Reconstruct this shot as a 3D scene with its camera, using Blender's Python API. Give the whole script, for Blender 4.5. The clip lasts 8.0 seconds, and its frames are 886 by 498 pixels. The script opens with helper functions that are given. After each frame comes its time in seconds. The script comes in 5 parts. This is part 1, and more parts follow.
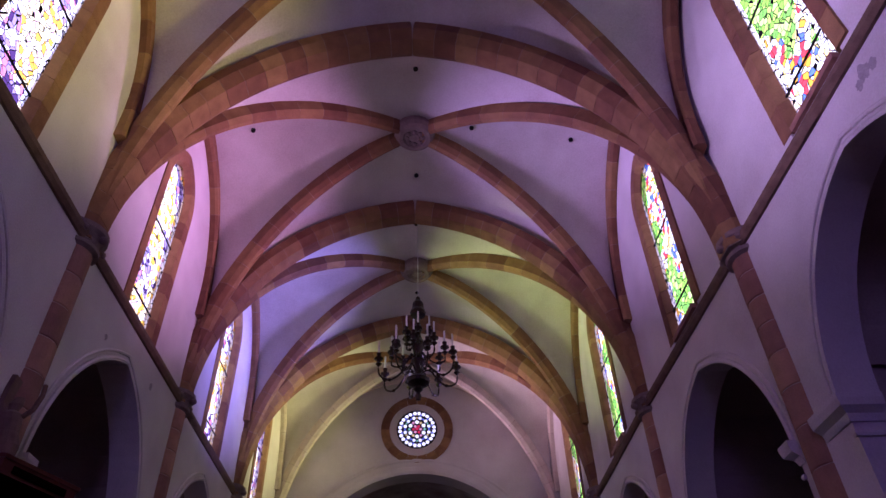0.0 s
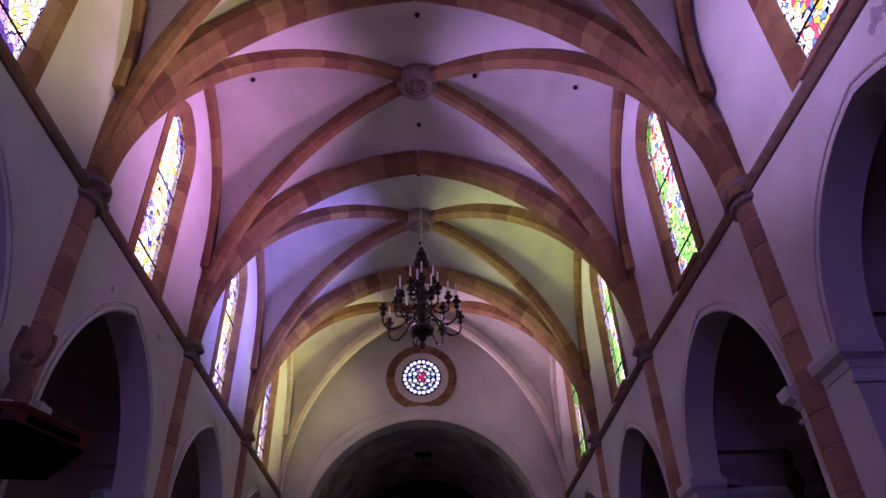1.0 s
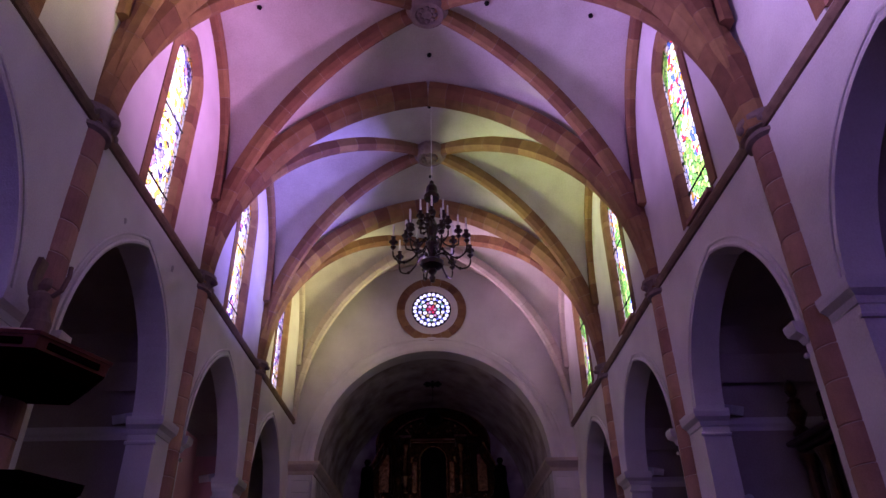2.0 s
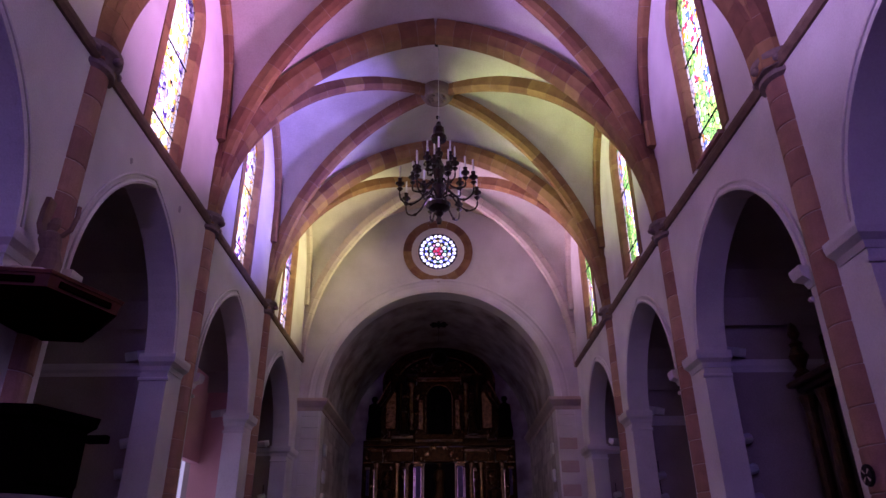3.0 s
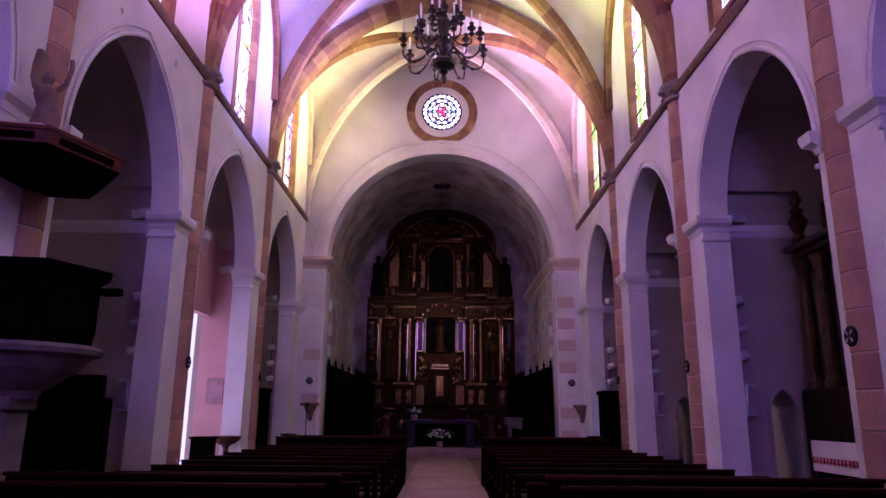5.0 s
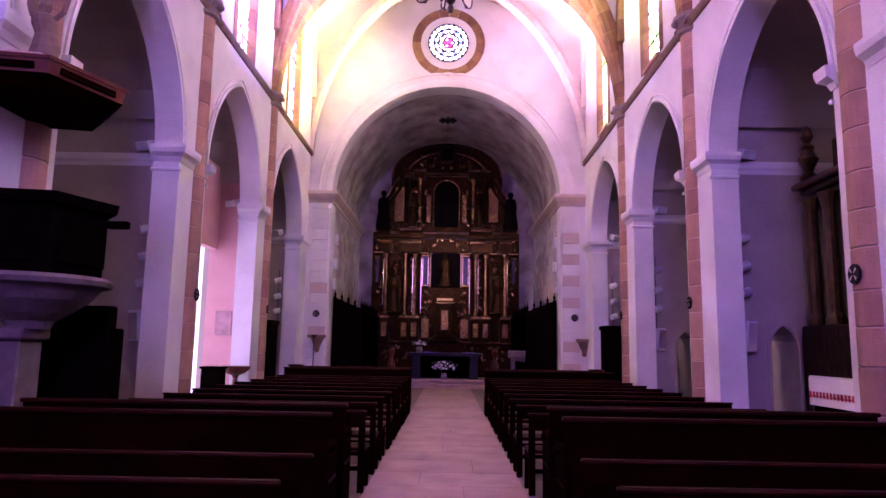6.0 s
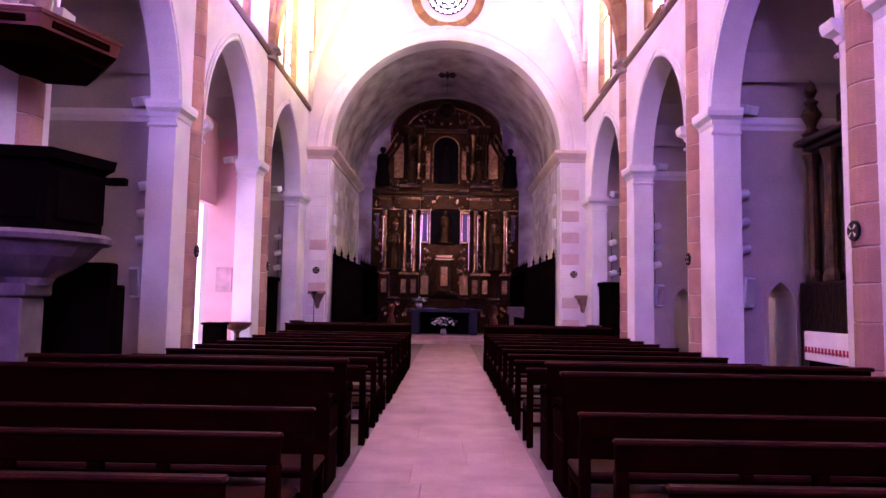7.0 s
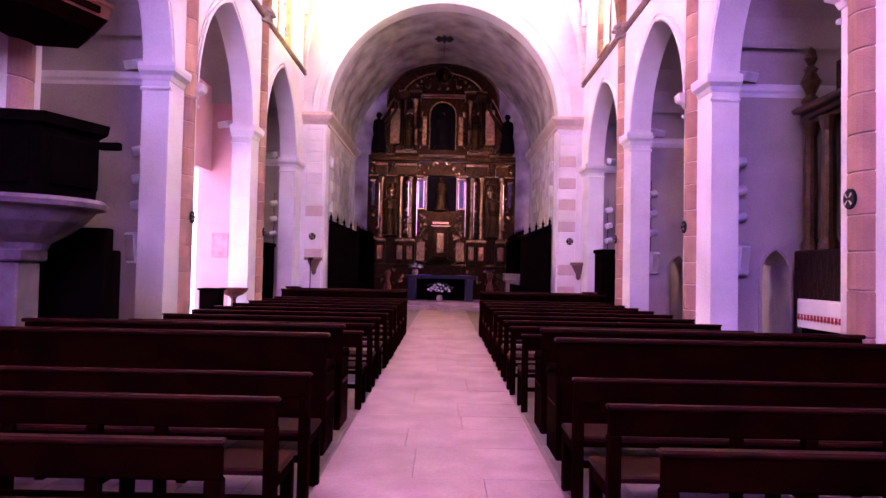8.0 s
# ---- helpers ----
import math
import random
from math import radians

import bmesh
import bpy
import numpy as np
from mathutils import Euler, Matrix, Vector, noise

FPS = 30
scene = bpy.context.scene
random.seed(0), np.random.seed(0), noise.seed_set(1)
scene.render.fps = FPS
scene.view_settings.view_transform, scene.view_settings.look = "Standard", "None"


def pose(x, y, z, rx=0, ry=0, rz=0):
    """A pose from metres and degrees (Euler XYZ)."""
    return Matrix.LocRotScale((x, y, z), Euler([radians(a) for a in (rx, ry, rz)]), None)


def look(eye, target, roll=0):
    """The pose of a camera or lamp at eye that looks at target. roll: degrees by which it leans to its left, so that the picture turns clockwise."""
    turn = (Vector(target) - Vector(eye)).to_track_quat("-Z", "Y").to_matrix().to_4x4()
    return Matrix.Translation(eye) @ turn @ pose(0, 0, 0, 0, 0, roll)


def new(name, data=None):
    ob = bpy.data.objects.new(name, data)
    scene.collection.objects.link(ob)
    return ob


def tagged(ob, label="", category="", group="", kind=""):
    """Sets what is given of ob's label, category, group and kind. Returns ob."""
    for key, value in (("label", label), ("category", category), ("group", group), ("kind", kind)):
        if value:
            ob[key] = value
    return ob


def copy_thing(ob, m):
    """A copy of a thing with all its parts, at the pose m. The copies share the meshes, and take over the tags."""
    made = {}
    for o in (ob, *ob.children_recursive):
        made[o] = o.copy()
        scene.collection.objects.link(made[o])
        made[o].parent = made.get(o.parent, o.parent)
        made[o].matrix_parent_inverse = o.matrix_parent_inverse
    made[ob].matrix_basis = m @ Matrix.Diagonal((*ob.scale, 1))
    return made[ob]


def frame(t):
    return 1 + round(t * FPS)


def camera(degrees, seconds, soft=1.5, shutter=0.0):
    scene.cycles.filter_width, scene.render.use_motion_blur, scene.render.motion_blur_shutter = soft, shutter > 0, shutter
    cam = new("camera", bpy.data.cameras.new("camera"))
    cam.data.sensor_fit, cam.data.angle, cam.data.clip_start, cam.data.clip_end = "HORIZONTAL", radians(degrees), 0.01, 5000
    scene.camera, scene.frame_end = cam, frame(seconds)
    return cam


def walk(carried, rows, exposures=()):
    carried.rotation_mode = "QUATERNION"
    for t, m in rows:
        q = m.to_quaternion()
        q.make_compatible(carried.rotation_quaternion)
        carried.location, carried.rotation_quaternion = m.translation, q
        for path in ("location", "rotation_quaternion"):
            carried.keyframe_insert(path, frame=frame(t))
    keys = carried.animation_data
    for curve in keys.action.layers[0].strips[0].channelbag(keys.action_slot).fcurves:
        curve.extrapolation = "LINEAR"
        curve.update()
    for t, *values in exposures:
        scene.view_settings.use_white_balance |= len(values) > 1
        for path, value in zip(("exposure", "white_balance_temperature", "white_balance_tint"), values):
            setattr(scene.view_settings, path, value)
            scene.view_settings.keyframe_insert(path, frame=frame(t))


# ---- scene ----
cam = camera(66.3, 8.0)
EYE = 1.55
# seconds, yaw, pitch, roll: the camera stands in the middle aisle and tilts down
ROWS = [
    (0.0, -2.518, 39.951, -1.981),
    (0.5, -2.293, 37.878, -1.955),
    (1.0, -1.985, 35.773, -1.957),
    (1.5, -1.405, 32.968, -1.564),
    (3.0, -0.095, 25.317, -0.394),
    (3.5, -0.099, 22.756, -0.329),
    (4.0, -0.036, 19.318, -0.317),
    (4.5, -0.035, 16.622, 0.070),
    (6.0, 0.574, 8.214, 0.982),
    (6.5, 0.619, 6.539, 0.949),
    (7.0, 0.470, 4.565, 0.956),
    (7.5, 0.235, 3.189, 1.034),
    (8.0, 0.100, 1.754, 1.166),
]
EXPOSURES = [(0.0, 0.2, 5300, 48), (1.5, 0.36, 5300, 53), (3.5, 0.88, 5300, 61), (4.7, 1.6, 5350, 67), (5.8, 2.87, 5500, 73), (7.0, 3.62, 5650, 74), (8.0, 4.04, 5750, 74)]
walk(cam, [(t, pose(0, 0, EYE, 90 + pitch, 0, yaw) @ pose(0, 0, 0, 0, 0, roll)) for t, yaw, pitch, roll in ROWS], EXPOSURES)

# ---- world and lights ----
world = bpy.data.worlds.new("sky")
scene.world = world
world.use_nodes = True
wn = world.node_tree.nodes
sky = wn.new("ShaderNodeTexSky")
sky.sky_type, sky.sun_disc, sky.sun_elevation, sky.sun_rotation = "NISHITA", False, radians(40), radians(100)
world.node_tree.links.new(sky.outputs[0], wn["Background"].inputs[0])
wn["Background"].inputs[1].default_value = 0.15


def area(name, m, sx, sy, watts, colour):
    data = bpy.data.lights.new(name, "AREA")
    data.shape, data.size, data.size_y, data.energy, data.color = "RECTANGLE", sx, sy, watts, colour
    ob = new(name, data)
    ob.matrix_world = m
    return ob


# measures of the nave
XL, XR = -4.8, 4.55            # faces of the two nave walls
XM = (XL + XR) / 2


def face(side, y):
    """The nave wall's face: the south wall swings out a little towards the west."""
    return XL if side < 0 else XR + 0.02 * max(12.5 - y, 0.0)


YW, YE = -7.5, 22.51           # west wall, chancel wall
SHAFTS = [-2.45, 2.55, 7.55, 12.5, 17.5]
BAYS = [-4.9, 0.05, 4.9, 9.78, 14.75, 19.6]     # middles of arches and windows
ZS = {-1: 8.03, 1: 7.80}       # string course and capitals of the two walls
ZCAP = 7.95
ZCROWN = 13.0                  # soffit of the cross arches
THICK = 0.47

# daylight of the coloured windows: one lamp on each sill, throwing it inwards and up
for side, y, watts, colour in [
    (1, 0.05, 40, (0.62, 0.45, 1.0)), (-1, 0.05, 120, (0.66, 0.50, 1.0)),
    (1, 4.9, 120, (1.0, 0.90, 0.20)), (-1, 4.9, 120, (0.85, 0.60, 0.90)),
    (1, 9.78, 190, (1.0, 0.48, 0.72)), (-1, 9.78, 115, (0.85, 0.54, 0.95)),
    (1, 14.75, 260, (0.52, 0.40, 1.0)), (-1, 14.75, 170, (0.66, 0.85, 0.16)),
    (1, 19.6, 225, (0.95, 0.95, 0.22)), (-1, 19.6, 170, (1.0, 0.66, 0.60))]:
    x = XR - 0.25 if side > 0 else XL + 0.25
    lamp_ob = area("window_daylight", look((x, y, 8.2), (x - side * 0.9, y, 8.2 + (0.34 if side > 0 else 0.16 if y < 6 else 0.44))), 0.9, 0.35, watts * 0.33, colour)
    lamp_ob.data.spread = radians(48)
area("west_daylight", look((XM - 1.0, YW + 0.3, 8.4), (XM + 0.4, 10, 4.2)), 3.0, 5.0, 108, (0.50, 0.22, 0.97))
area("door_daylight", look((-6.12, 15.2, 2.3), (-5.0, 16.6, 2.5)), 1.4, 2.6, 0.5, (1.0, 0.80, 0.93)).data.spread = radians(70)
# two weak fill lights added for the altarpiece, hanging free of any fitting
for s in (-1, 1):
    area("altarpiece_fill_light", look((s * 2.7 - 0.15, 23.9, 5.2), (-0.15, 29.2, 5.4)), 0.25, 0.3, 3, (1.0, 0.86, 0.84)).data.spread = radians(70)


# ---- materials ----
def material(name, colour, rough=0.7, metal=0.0, spot=None, scale=3.0, fine=60.0, bump=0.15, amount=0.5, shift=0.0, coat=0.0, gloss=0.5):
    """Two scales of mottling between colour and spot, fine relief, and a shift of tone from piece to piece."""
    m = bpy.data.materials.new(name)
    m.use_nodes = True
    nt, n = m.node_tree, m.node_tree.nodes
    b = n["Principled BSDF"]
    geo = n.new("ShaderNodeNewGeometry")
    big, small = n.new("ShaderNodeTexNoise"), n.new("ShaderNodeTexNoise")
    big.inputs["Scale"].default_value, small.inputs["Scale"].default_value = scale, fine
    big.inputs["Detail"].default_value, small.inputs["Detail"].default_value = 5, 3
    for q in (big, small):
        nt.links.new(geo.outputs["Position"], q.inputs["Vector"])
    spot = spot or tuple(c * 0.6 for c in colour)
    ramp = n.new("ShaderNodeValToRGB")
    ramp.color_ramp.elements[0].position, ramp.color_ramp.elements[1].position = 0.5 - amount / 2, 0.5 + amount / 2
    ramp.color_ramp.elements[0].color, ramp.color_ramp.elements[1].color = (*spot, 1), (*colour, 1)
    nt.links.new(big.outputs["Fac"], ramp.inputs["Fac"])
    mix = n.new("ShaderNodeMix")
    mix.data_type, mix.blend_type = "RGBA", "OVERLAY"
    mix.inputs["Factor"].default_value = 0.25
    nt.links.new(ramp.outputs["Color"], mix.inputs["A"])
    nt.links.new(small.outputs["Fac"], mix.inputs["B"])
    out = mix.outputs["Result"]
    if shift:
        info, hsv, mr, mh = n.new("ShaderNodeObjectInfo"), n.new("ShaderNodeHueSaturation"), n.new("ShaderNodeMapRange"), n.new("ShaderNodeMapRange")
        mr.inputs["To Min"].default_value, mr.inputs["To Max"].default_value = 1 - shift, 1 + shift
        mh.inputs["To Min"].default_value, mh.inputs["To Max"].default_value = 0.5 - 0.05 * shift, 0.5 + 0.05 * shift
        nt.links.new(info.outputs["Random"], mr.inputs["Value"])
        nt.links.new(info.outputs["Random"], mh.inputs["Value"])
        nt.links.new(mr.outputs[0], hsv.inputs["Value"])
        nt.links.new(mh.outputs[0], hsv.inputs["Hue"])
        nt.links.new(out, hsv.inputs["Color"])
        out = hsv.outputs[0]
    nt.links.new(out, b.inputs["Base Color"])
    b.inputs["Roughness"].default_value, b.inputs["Metallic"].default_value = rough, metal
    b.inputs["Coat Weight"].default_value, b.inputs["Specular IOR Level"].default_value = coat, gloss
    if bump:
        bp = n.new("ShaderNodeBump")
        bp.inputs["Strength"].default_value, bp.inputs["Distance"].default_value = bump, 0.02
        add = n.new("ShaderNodeMath")
        add.operation = "ADD"
        nt.links.new(big.outputs["Fac"], add.inputs[0])
        nt.links.new(small.outputs["Fac"], add.inputs[1])
        nt.links.new(add.outputs[0], bp.inputs["Height"])
        nt.links.new(bp.outputs[0], b.inputs["Normal"])
    return m


PLASTER = material("white_plaster", (0.75, 0.71, 0.71), 0.9, spot=(0.56, 0.51, 0.51), scale=0.9, fine=40, bump=0.25)
VAULT = material("vault_plaster", (0.72, 0.69, 0.66), 0.9, spot=(0.50, 0.45, 0.42), scale=0.8, fine=30, bump=0.25)
STONE = material("red_sandstone", (0.42, 0.22, 0.15), 0.88, spot=(0.30, 0.16, 0.11), scale=4, fine=70, bump=0.4, shift=0.22)
RIBSTONE = material("brown_sandstone", (0.30, 0.15, 0.065), 0.88, spot=(0.19, 0.09, 0.04), scale=4, fine=70, bump=0.4, shift=0.29)
# pale copy of the rib stone, with strong light put into the colour
LITSTONE = material("bright_lit_rib_stone", (0.66, 0.58, 0.52), 0.9, spot=(0.52, 0.43, 0.37), scale=3, fine=60, bump=0.3, shift=0.08)
BOSS = material("worn_boss_stone", (0.27, 0.20, 0.18), 0.9, spot=(0.18, 0.12, 0.11), scale=9, fine=60, bump=0.5)
JOINT = material("lime_mortar", (0.40, 0.31, 0.25), 0.95, scale=5, fine=60, bump=0.2)
PALE = material("pale_sandstone", (0.62, 0.50, 0.42), 0.88, spot=(0.50, 0.38, 0.31), scale=3, fine=60, bump=0.35, shift=0.15)
ASHLAR = material("grey_ashlar", (0.62, 0.56, 0.53), 0.9, spot=(0.40, 0.34, 0.32), scale=2.2, fine=50, bump=0.4, shift=0.2)
SMOKED = material("smoked_plaster", (0.54, 0.47, 0.46), 0.92, spot=(0.24, 0.18, 0.165), scale=1.3, fine=40, bump=0.3, amount=0.34)
# darker copy of the plaster: the chapels' shade is put into its colour
CHAPEL = material("shaded_chapel_plaster", (0.42, 0.35, 0.32), 0.92, spot=(0.31, 0.25, 0.23), scale=1.2, fine=40, bump=0.25)
FLOOR = material("worn_floor_stone", (0.19, 0.135, 0.11), 0.6, spot=(0.09, 0.06, 0.05), scale=2.5, fine=45, bump=0.2, shift=0.2)
AISLE = material("pale_aisle_stone", (0.42, 0.28, 0.245), 0.6, spot=(0.25, 0.155, 0.135), scale=2.0, fine=45, bump=0.15, shift=0.08)


# ---- building tools ----
def mesh_from(name, bm, mat):
    me = bpy.data.meshes.new(name)
    bm.normal_update()
    bm.to_mesh(me)
    bm.free()
    for q in mat if isinstance(mat, (list, tuple)) else [mat]:
        me.materials.append(q)
    return me


def part(name, bm, mat, parent=None, label=""):
    """One mesh object from a bmesh, under a thing or a part."""
    ob = new(name, mesh_from(name, bm, mat))
    if parent is not None:
        ob.parent = parent
    return tagged(ob, label)


def empty(name, m=None):
    ob = new(name)
    ob.empty_display_size = 0.1
    if m is not None:
        ob.matrix_world = m
    return ob


def box(bm, x0, x1, y0, y1, z0, z1, bevel=0.0, m=None):
    """A box, its edges bevelled, added to bm."""
    vs = [bm.verts.new((x, y, z)) for x in (x0, x1) for y in (y0, y1) for z in (z0, z1)]
    fs = [bm.faces.new([vs[i] for i in q]) for q in ((0, 1, 3, 2), (4, 6, 7, 5), (0, 4, 5, 1), (2, 3, 7, 6), (0, 2, 6, 4), (1, 5, 7, 3))]
    geom = vs
    if bevel:
        es = {e for f in fs for e in f.edges}
        r = bmesh.ops.bevel(bm, geom=list(es), offset=bevel, segments=1, affect="EDGES", profile=0.5)
        geom = list({v for f in r["faces"] for v in f.verts} | {v for v in vs if v.is_valid})
    if m is not None:
        bmesh.ops.transform(bm, matrix=m, verts=geom)
    return geom


def boxes(*rows, bevel=0.0):
    bm = bmesh.new()
    for r in rows:
        box(bm, *r, bevel=bevel)
    return bm


def lathe(profile, steps=16, start=0.0, turn=2 * math.pi, bm=None, centre=(0, 0, 0)):
    """Turn a profile of (radius, z) round the z axis."""
    bm = bm or bmesh.new()
    full = abs(turn - 2 * math.pi) < 1e-6
    n = steps if full else steps + 1
    rings = []
    for r, z in profile:
        rings.append([bm.verts.new((centre[0] + r * math.cos(start + turn * i / steps), centre[1] + r * math.sin(start + turn * i / steps), centre[2] + z)) for i in range(n)])
    for a, b in zip(rings, rings[1:]):
        for i in range(steps):
            j = (i + 1) % n
            bm.faces.new((a[i], a[j], b[j], b[i]))
    if full:
        for ring, flip in ((rings[0], True), (rings[-1], False)):
            if profile[0 if flip else -1][0] > 1e-4:
                bm.faces.new(ring[::-1] if flip else ring)
    return bm


def sweep(path, section, bm=None, closed=False, up=Vector((0, 0, 1))):
    """Carry a closed section of (side, up) along a path of points."""
    bm = bm or bmesh.new()
    path = [Vector(p) for p in path]
    rings = []
    for i, p in enumerate(path):
        a, b = path[max(i - 1, 0)], path[min(i + 1, len(path) - 1)]
        if closed:
            a, b = path[i - 1], path[(i + 1) % len(path)]
        t = (b - a).normalized()
        s = t.cross(up)
        s = s.normalized() if s.length > 1e-4 else Vector((1, 0, 0))
        u = s.cross(t)
        rings.append([bm.verts.new(p + s * x + u * z) for x, z in section])
    k = len(section)
    pairs = list(zip(rings, rings[1:])) + ([(rings[-1], rings[0])] if closed else [])
    for a, b in pairs:
        for i in range(k):
            bm.faces.new((a[i], a[(i + 1) % k], b[(i + 1) % k], b[i]))
    if not closed:
        bm.faces.new(rings[0])
        bm.faces.new(rings[-1][::-1])
    return bm


def circle(r, n=8, cx=0.0, cy=0.0):
    return [(cx + r * math.cos(2 * math.pi * i / n), cy + r * math.sin(2 * math.pi * i / n)) for i in range(n)]


def arch_z(u, half, spring, rise):
    """Height of a pointed arch at the distance u from its middle."""
    R = (half * half + rise * rise) / (2 * half)
    return spring + math.sqrt(max(R * R - (abs(u) + R - half) ** 2, 0.0))


def pierced_wall(name, place, u0, u1, z1, openings, mat, z0=0.0, step=0.12):
    """A wall from u0 to u1. place(u, depth, z) gives the point, depth 0 or 1 for the two faces.
    openings: (middle, half, sill, spring, rise), pointed or round at the top, one above another in a column where they share it."""
    us = {u0, u1}
    for c, h, *_ in openings:
        k = max(int(2 * h / step), 8)
        us |= {c - h + 2 * h * (1 - math.cos(math.pi * i / k)) / 2 for i in range(k + 1)}
    us = sorted(us)
    bm = bmesh.new()
    f = lambda *q: bm.faces.new([bm.verts.new(place(*p)) for p in q])
    for a, b in zip(us, us[1:]):
        if b - a < 1e-6:
            continue
        mid = (a + b) / 2
        here = sorted((o for o in openings if abs(mid - o[0]) < o[1]), key=lambda o: o[2])
        la = lb = z0
        for c, h, sill, spring, rise in here:
            ta, tb = arch_z(a - c, h, spring, rise), arch_z(b - c, h, spring, rise)
            if sill > z0:
                f((a, 0, la), (b, 0, lb), (b, 0, sill), (a, 0, sill))
                f((a, 1, la), (a, 1, sill), (b, 1, sill), (b, 1, lb))
                f((a, 0, sill), (b, 0, sill), (b, 1, sill), (a, 1, sill))
            f((a, 0, ta), (a, 1, ta), (b, 1, tb), (b, 0, tb))
            la, lb = ta, tb
        f((a, 0, la), (b, 0, lb), (b, 0, z1), (a, 0, z1))
        f((a, 1, la), (a, 1, z1), (b, 1, z1), (b, 1, lb))
    for c, h, sill, spring, rise in openings:
        for u in (c - h, c + h):
            f((u, 0, sill), (u, 1, sill), (u, 1, spring), (u, 0, spring))
    for u in (u0, u1):
        f((u, 0, z0), (u, 1, z0), (u, 1, z1), (u, 0, z1))
    f((u0, 0, z1), (u1, 0, z1), (u1, 1, z1), (u0, 1, z1))
    bmesh.ops.remove_doubles(bm, verts=bm.verts, dist=1e-4)
    bmesh.ops.recalc_face_normals(bm, faces=bm.faces)
    return part(name, bm, mat)


# ---- nave walls, arcades and clerestory ----
A_HALF, A_SPRING, A_RISE = 1.84, 4.88, 2.3
W_HALF, W_SILL, W_SPRING, W_RISE = 0.50, 8.06, 11.25, 0.72
WALLS = {}
for side, x0, name, rise in ((-1, XL, "wall_north", 2.45), (1, XR, "wall_south", 2.2)):
    holes = [(y, A_HALF, 0.0, A_SPRING, rise) for y in BAYS] + [(y, W_HALF + 0.13, W_SILL - 0.08, W_SPRING, W_RISE + 0.13) for y in BAYS[1:]]
    WALLS[side] = tagged(pierced_wall(name, lambda u, d, z, s=side: (face(s, u) + s * d * THICK, u, z), YW, YE, 15.0, holes, PLASTER),
                         "white plastered nave wall with pointed arcade and lancet windows", "wall", kind="structure")

# ---- chapels behind the arcades ----
DEEP = {-1: -7.6, 1: 7.2}
PASS_X = XR + 1.35             # low passages through the south cross walls
for side, x0 in ((-1, XL), (1, XR)):
    xb, xa = DEEP[side], x0 + side * (THICK - 0.02)
    bm = bmesh.new()
    lo, hi = sorted((xb, xb + side * 0.4))
    box(bm, lo, hi, YW, YE, 0, 9)
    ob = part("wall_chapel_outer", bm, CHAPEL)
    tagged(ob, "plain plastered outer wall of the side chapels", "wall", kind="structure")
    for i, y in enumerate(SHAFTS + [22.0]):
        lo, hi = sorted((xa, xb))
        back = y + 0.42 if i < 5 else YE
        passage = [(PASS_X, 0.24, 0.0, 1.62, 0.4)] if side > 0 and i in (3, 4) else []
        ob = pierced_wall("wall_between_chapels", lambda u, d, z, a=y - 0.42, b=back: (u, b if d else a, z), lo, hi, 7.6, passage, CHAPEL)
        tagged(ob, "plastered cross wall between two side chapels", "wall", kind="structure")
    lo, hi = sorted((xa, xb))
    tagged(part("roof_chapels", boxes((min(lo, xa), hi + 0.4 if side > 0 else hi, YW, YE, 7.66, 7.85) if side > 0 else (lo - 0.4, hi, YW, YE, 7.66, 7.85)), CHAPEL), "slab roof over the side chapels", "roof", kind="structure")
    bm = bmesh.new()
    for y in BAYS:
        n = 12
        pts = [(y + 2.15 * math.cos(math.pi * i / n), 5.6 + 2.0 * math.sin(math.pi * i / n)) for i in range(n + 1)]
        for (ya, za), (yb, zb) in zip(pts, pts[1:]):
            bm.faces.new([bm.verts.new(q) for q in ((lo, ya, za), (hi, ya, za), (hi, yb, zb), (lo, yb, zb))])
            bm.faces.new([bm.verts.new(q) for q in ((lo, ya, za + 0.3), (lo, yb, zb + 0.3), (hi, yb, zb + 0.3), (hi, ya, za + 0.3))])
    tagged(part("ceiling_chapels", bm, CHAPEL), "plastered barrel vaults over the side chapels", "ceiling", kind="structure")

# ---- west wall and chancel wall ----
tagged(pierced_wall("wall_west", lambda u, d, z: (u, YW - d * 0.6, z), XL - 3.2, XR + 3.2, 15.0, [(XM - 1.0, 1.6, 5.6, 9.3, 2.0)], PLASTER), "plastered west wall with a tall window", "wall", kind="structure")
CX, C_HALF, C_SPRING = -0.15, 3.86, 6.62
tagged(pierced_wall("wall_chancel", lambda u, d, z: (u, YE + d * 0.7, z), XL - 3.2, XR + 3.2, 15.0, [(CX, C_HALF, 0.0, C_SPRING, C_HALF)], PLASTER), "white plastered wall with a round chancel arch", "wall", kind="structure")
YB = 29.9
bm = boxes((CX - C_HALF - 0.5, CX - C_HALF, YE + 0.7, YB, 0, C_SPRING), (CX + C_HALF, CX + C_HALF + 0.5, YE + 0.7, YB, 0, C_SPRING))
tagged(part("wall_chancel_sides", bm, ASHLAR), "grey ashlar side walls of the chancel", "wall", kind="structure")
tagged(part("wall_east", boxes((CX - 4.6, CX + 4.6, YB, YB + 0.5, 0, 11.5)), SMOKED), "dark plastered east wall behind the altarpiece", "wall", kind="structure")
bm = bmesh.new()
n = 40
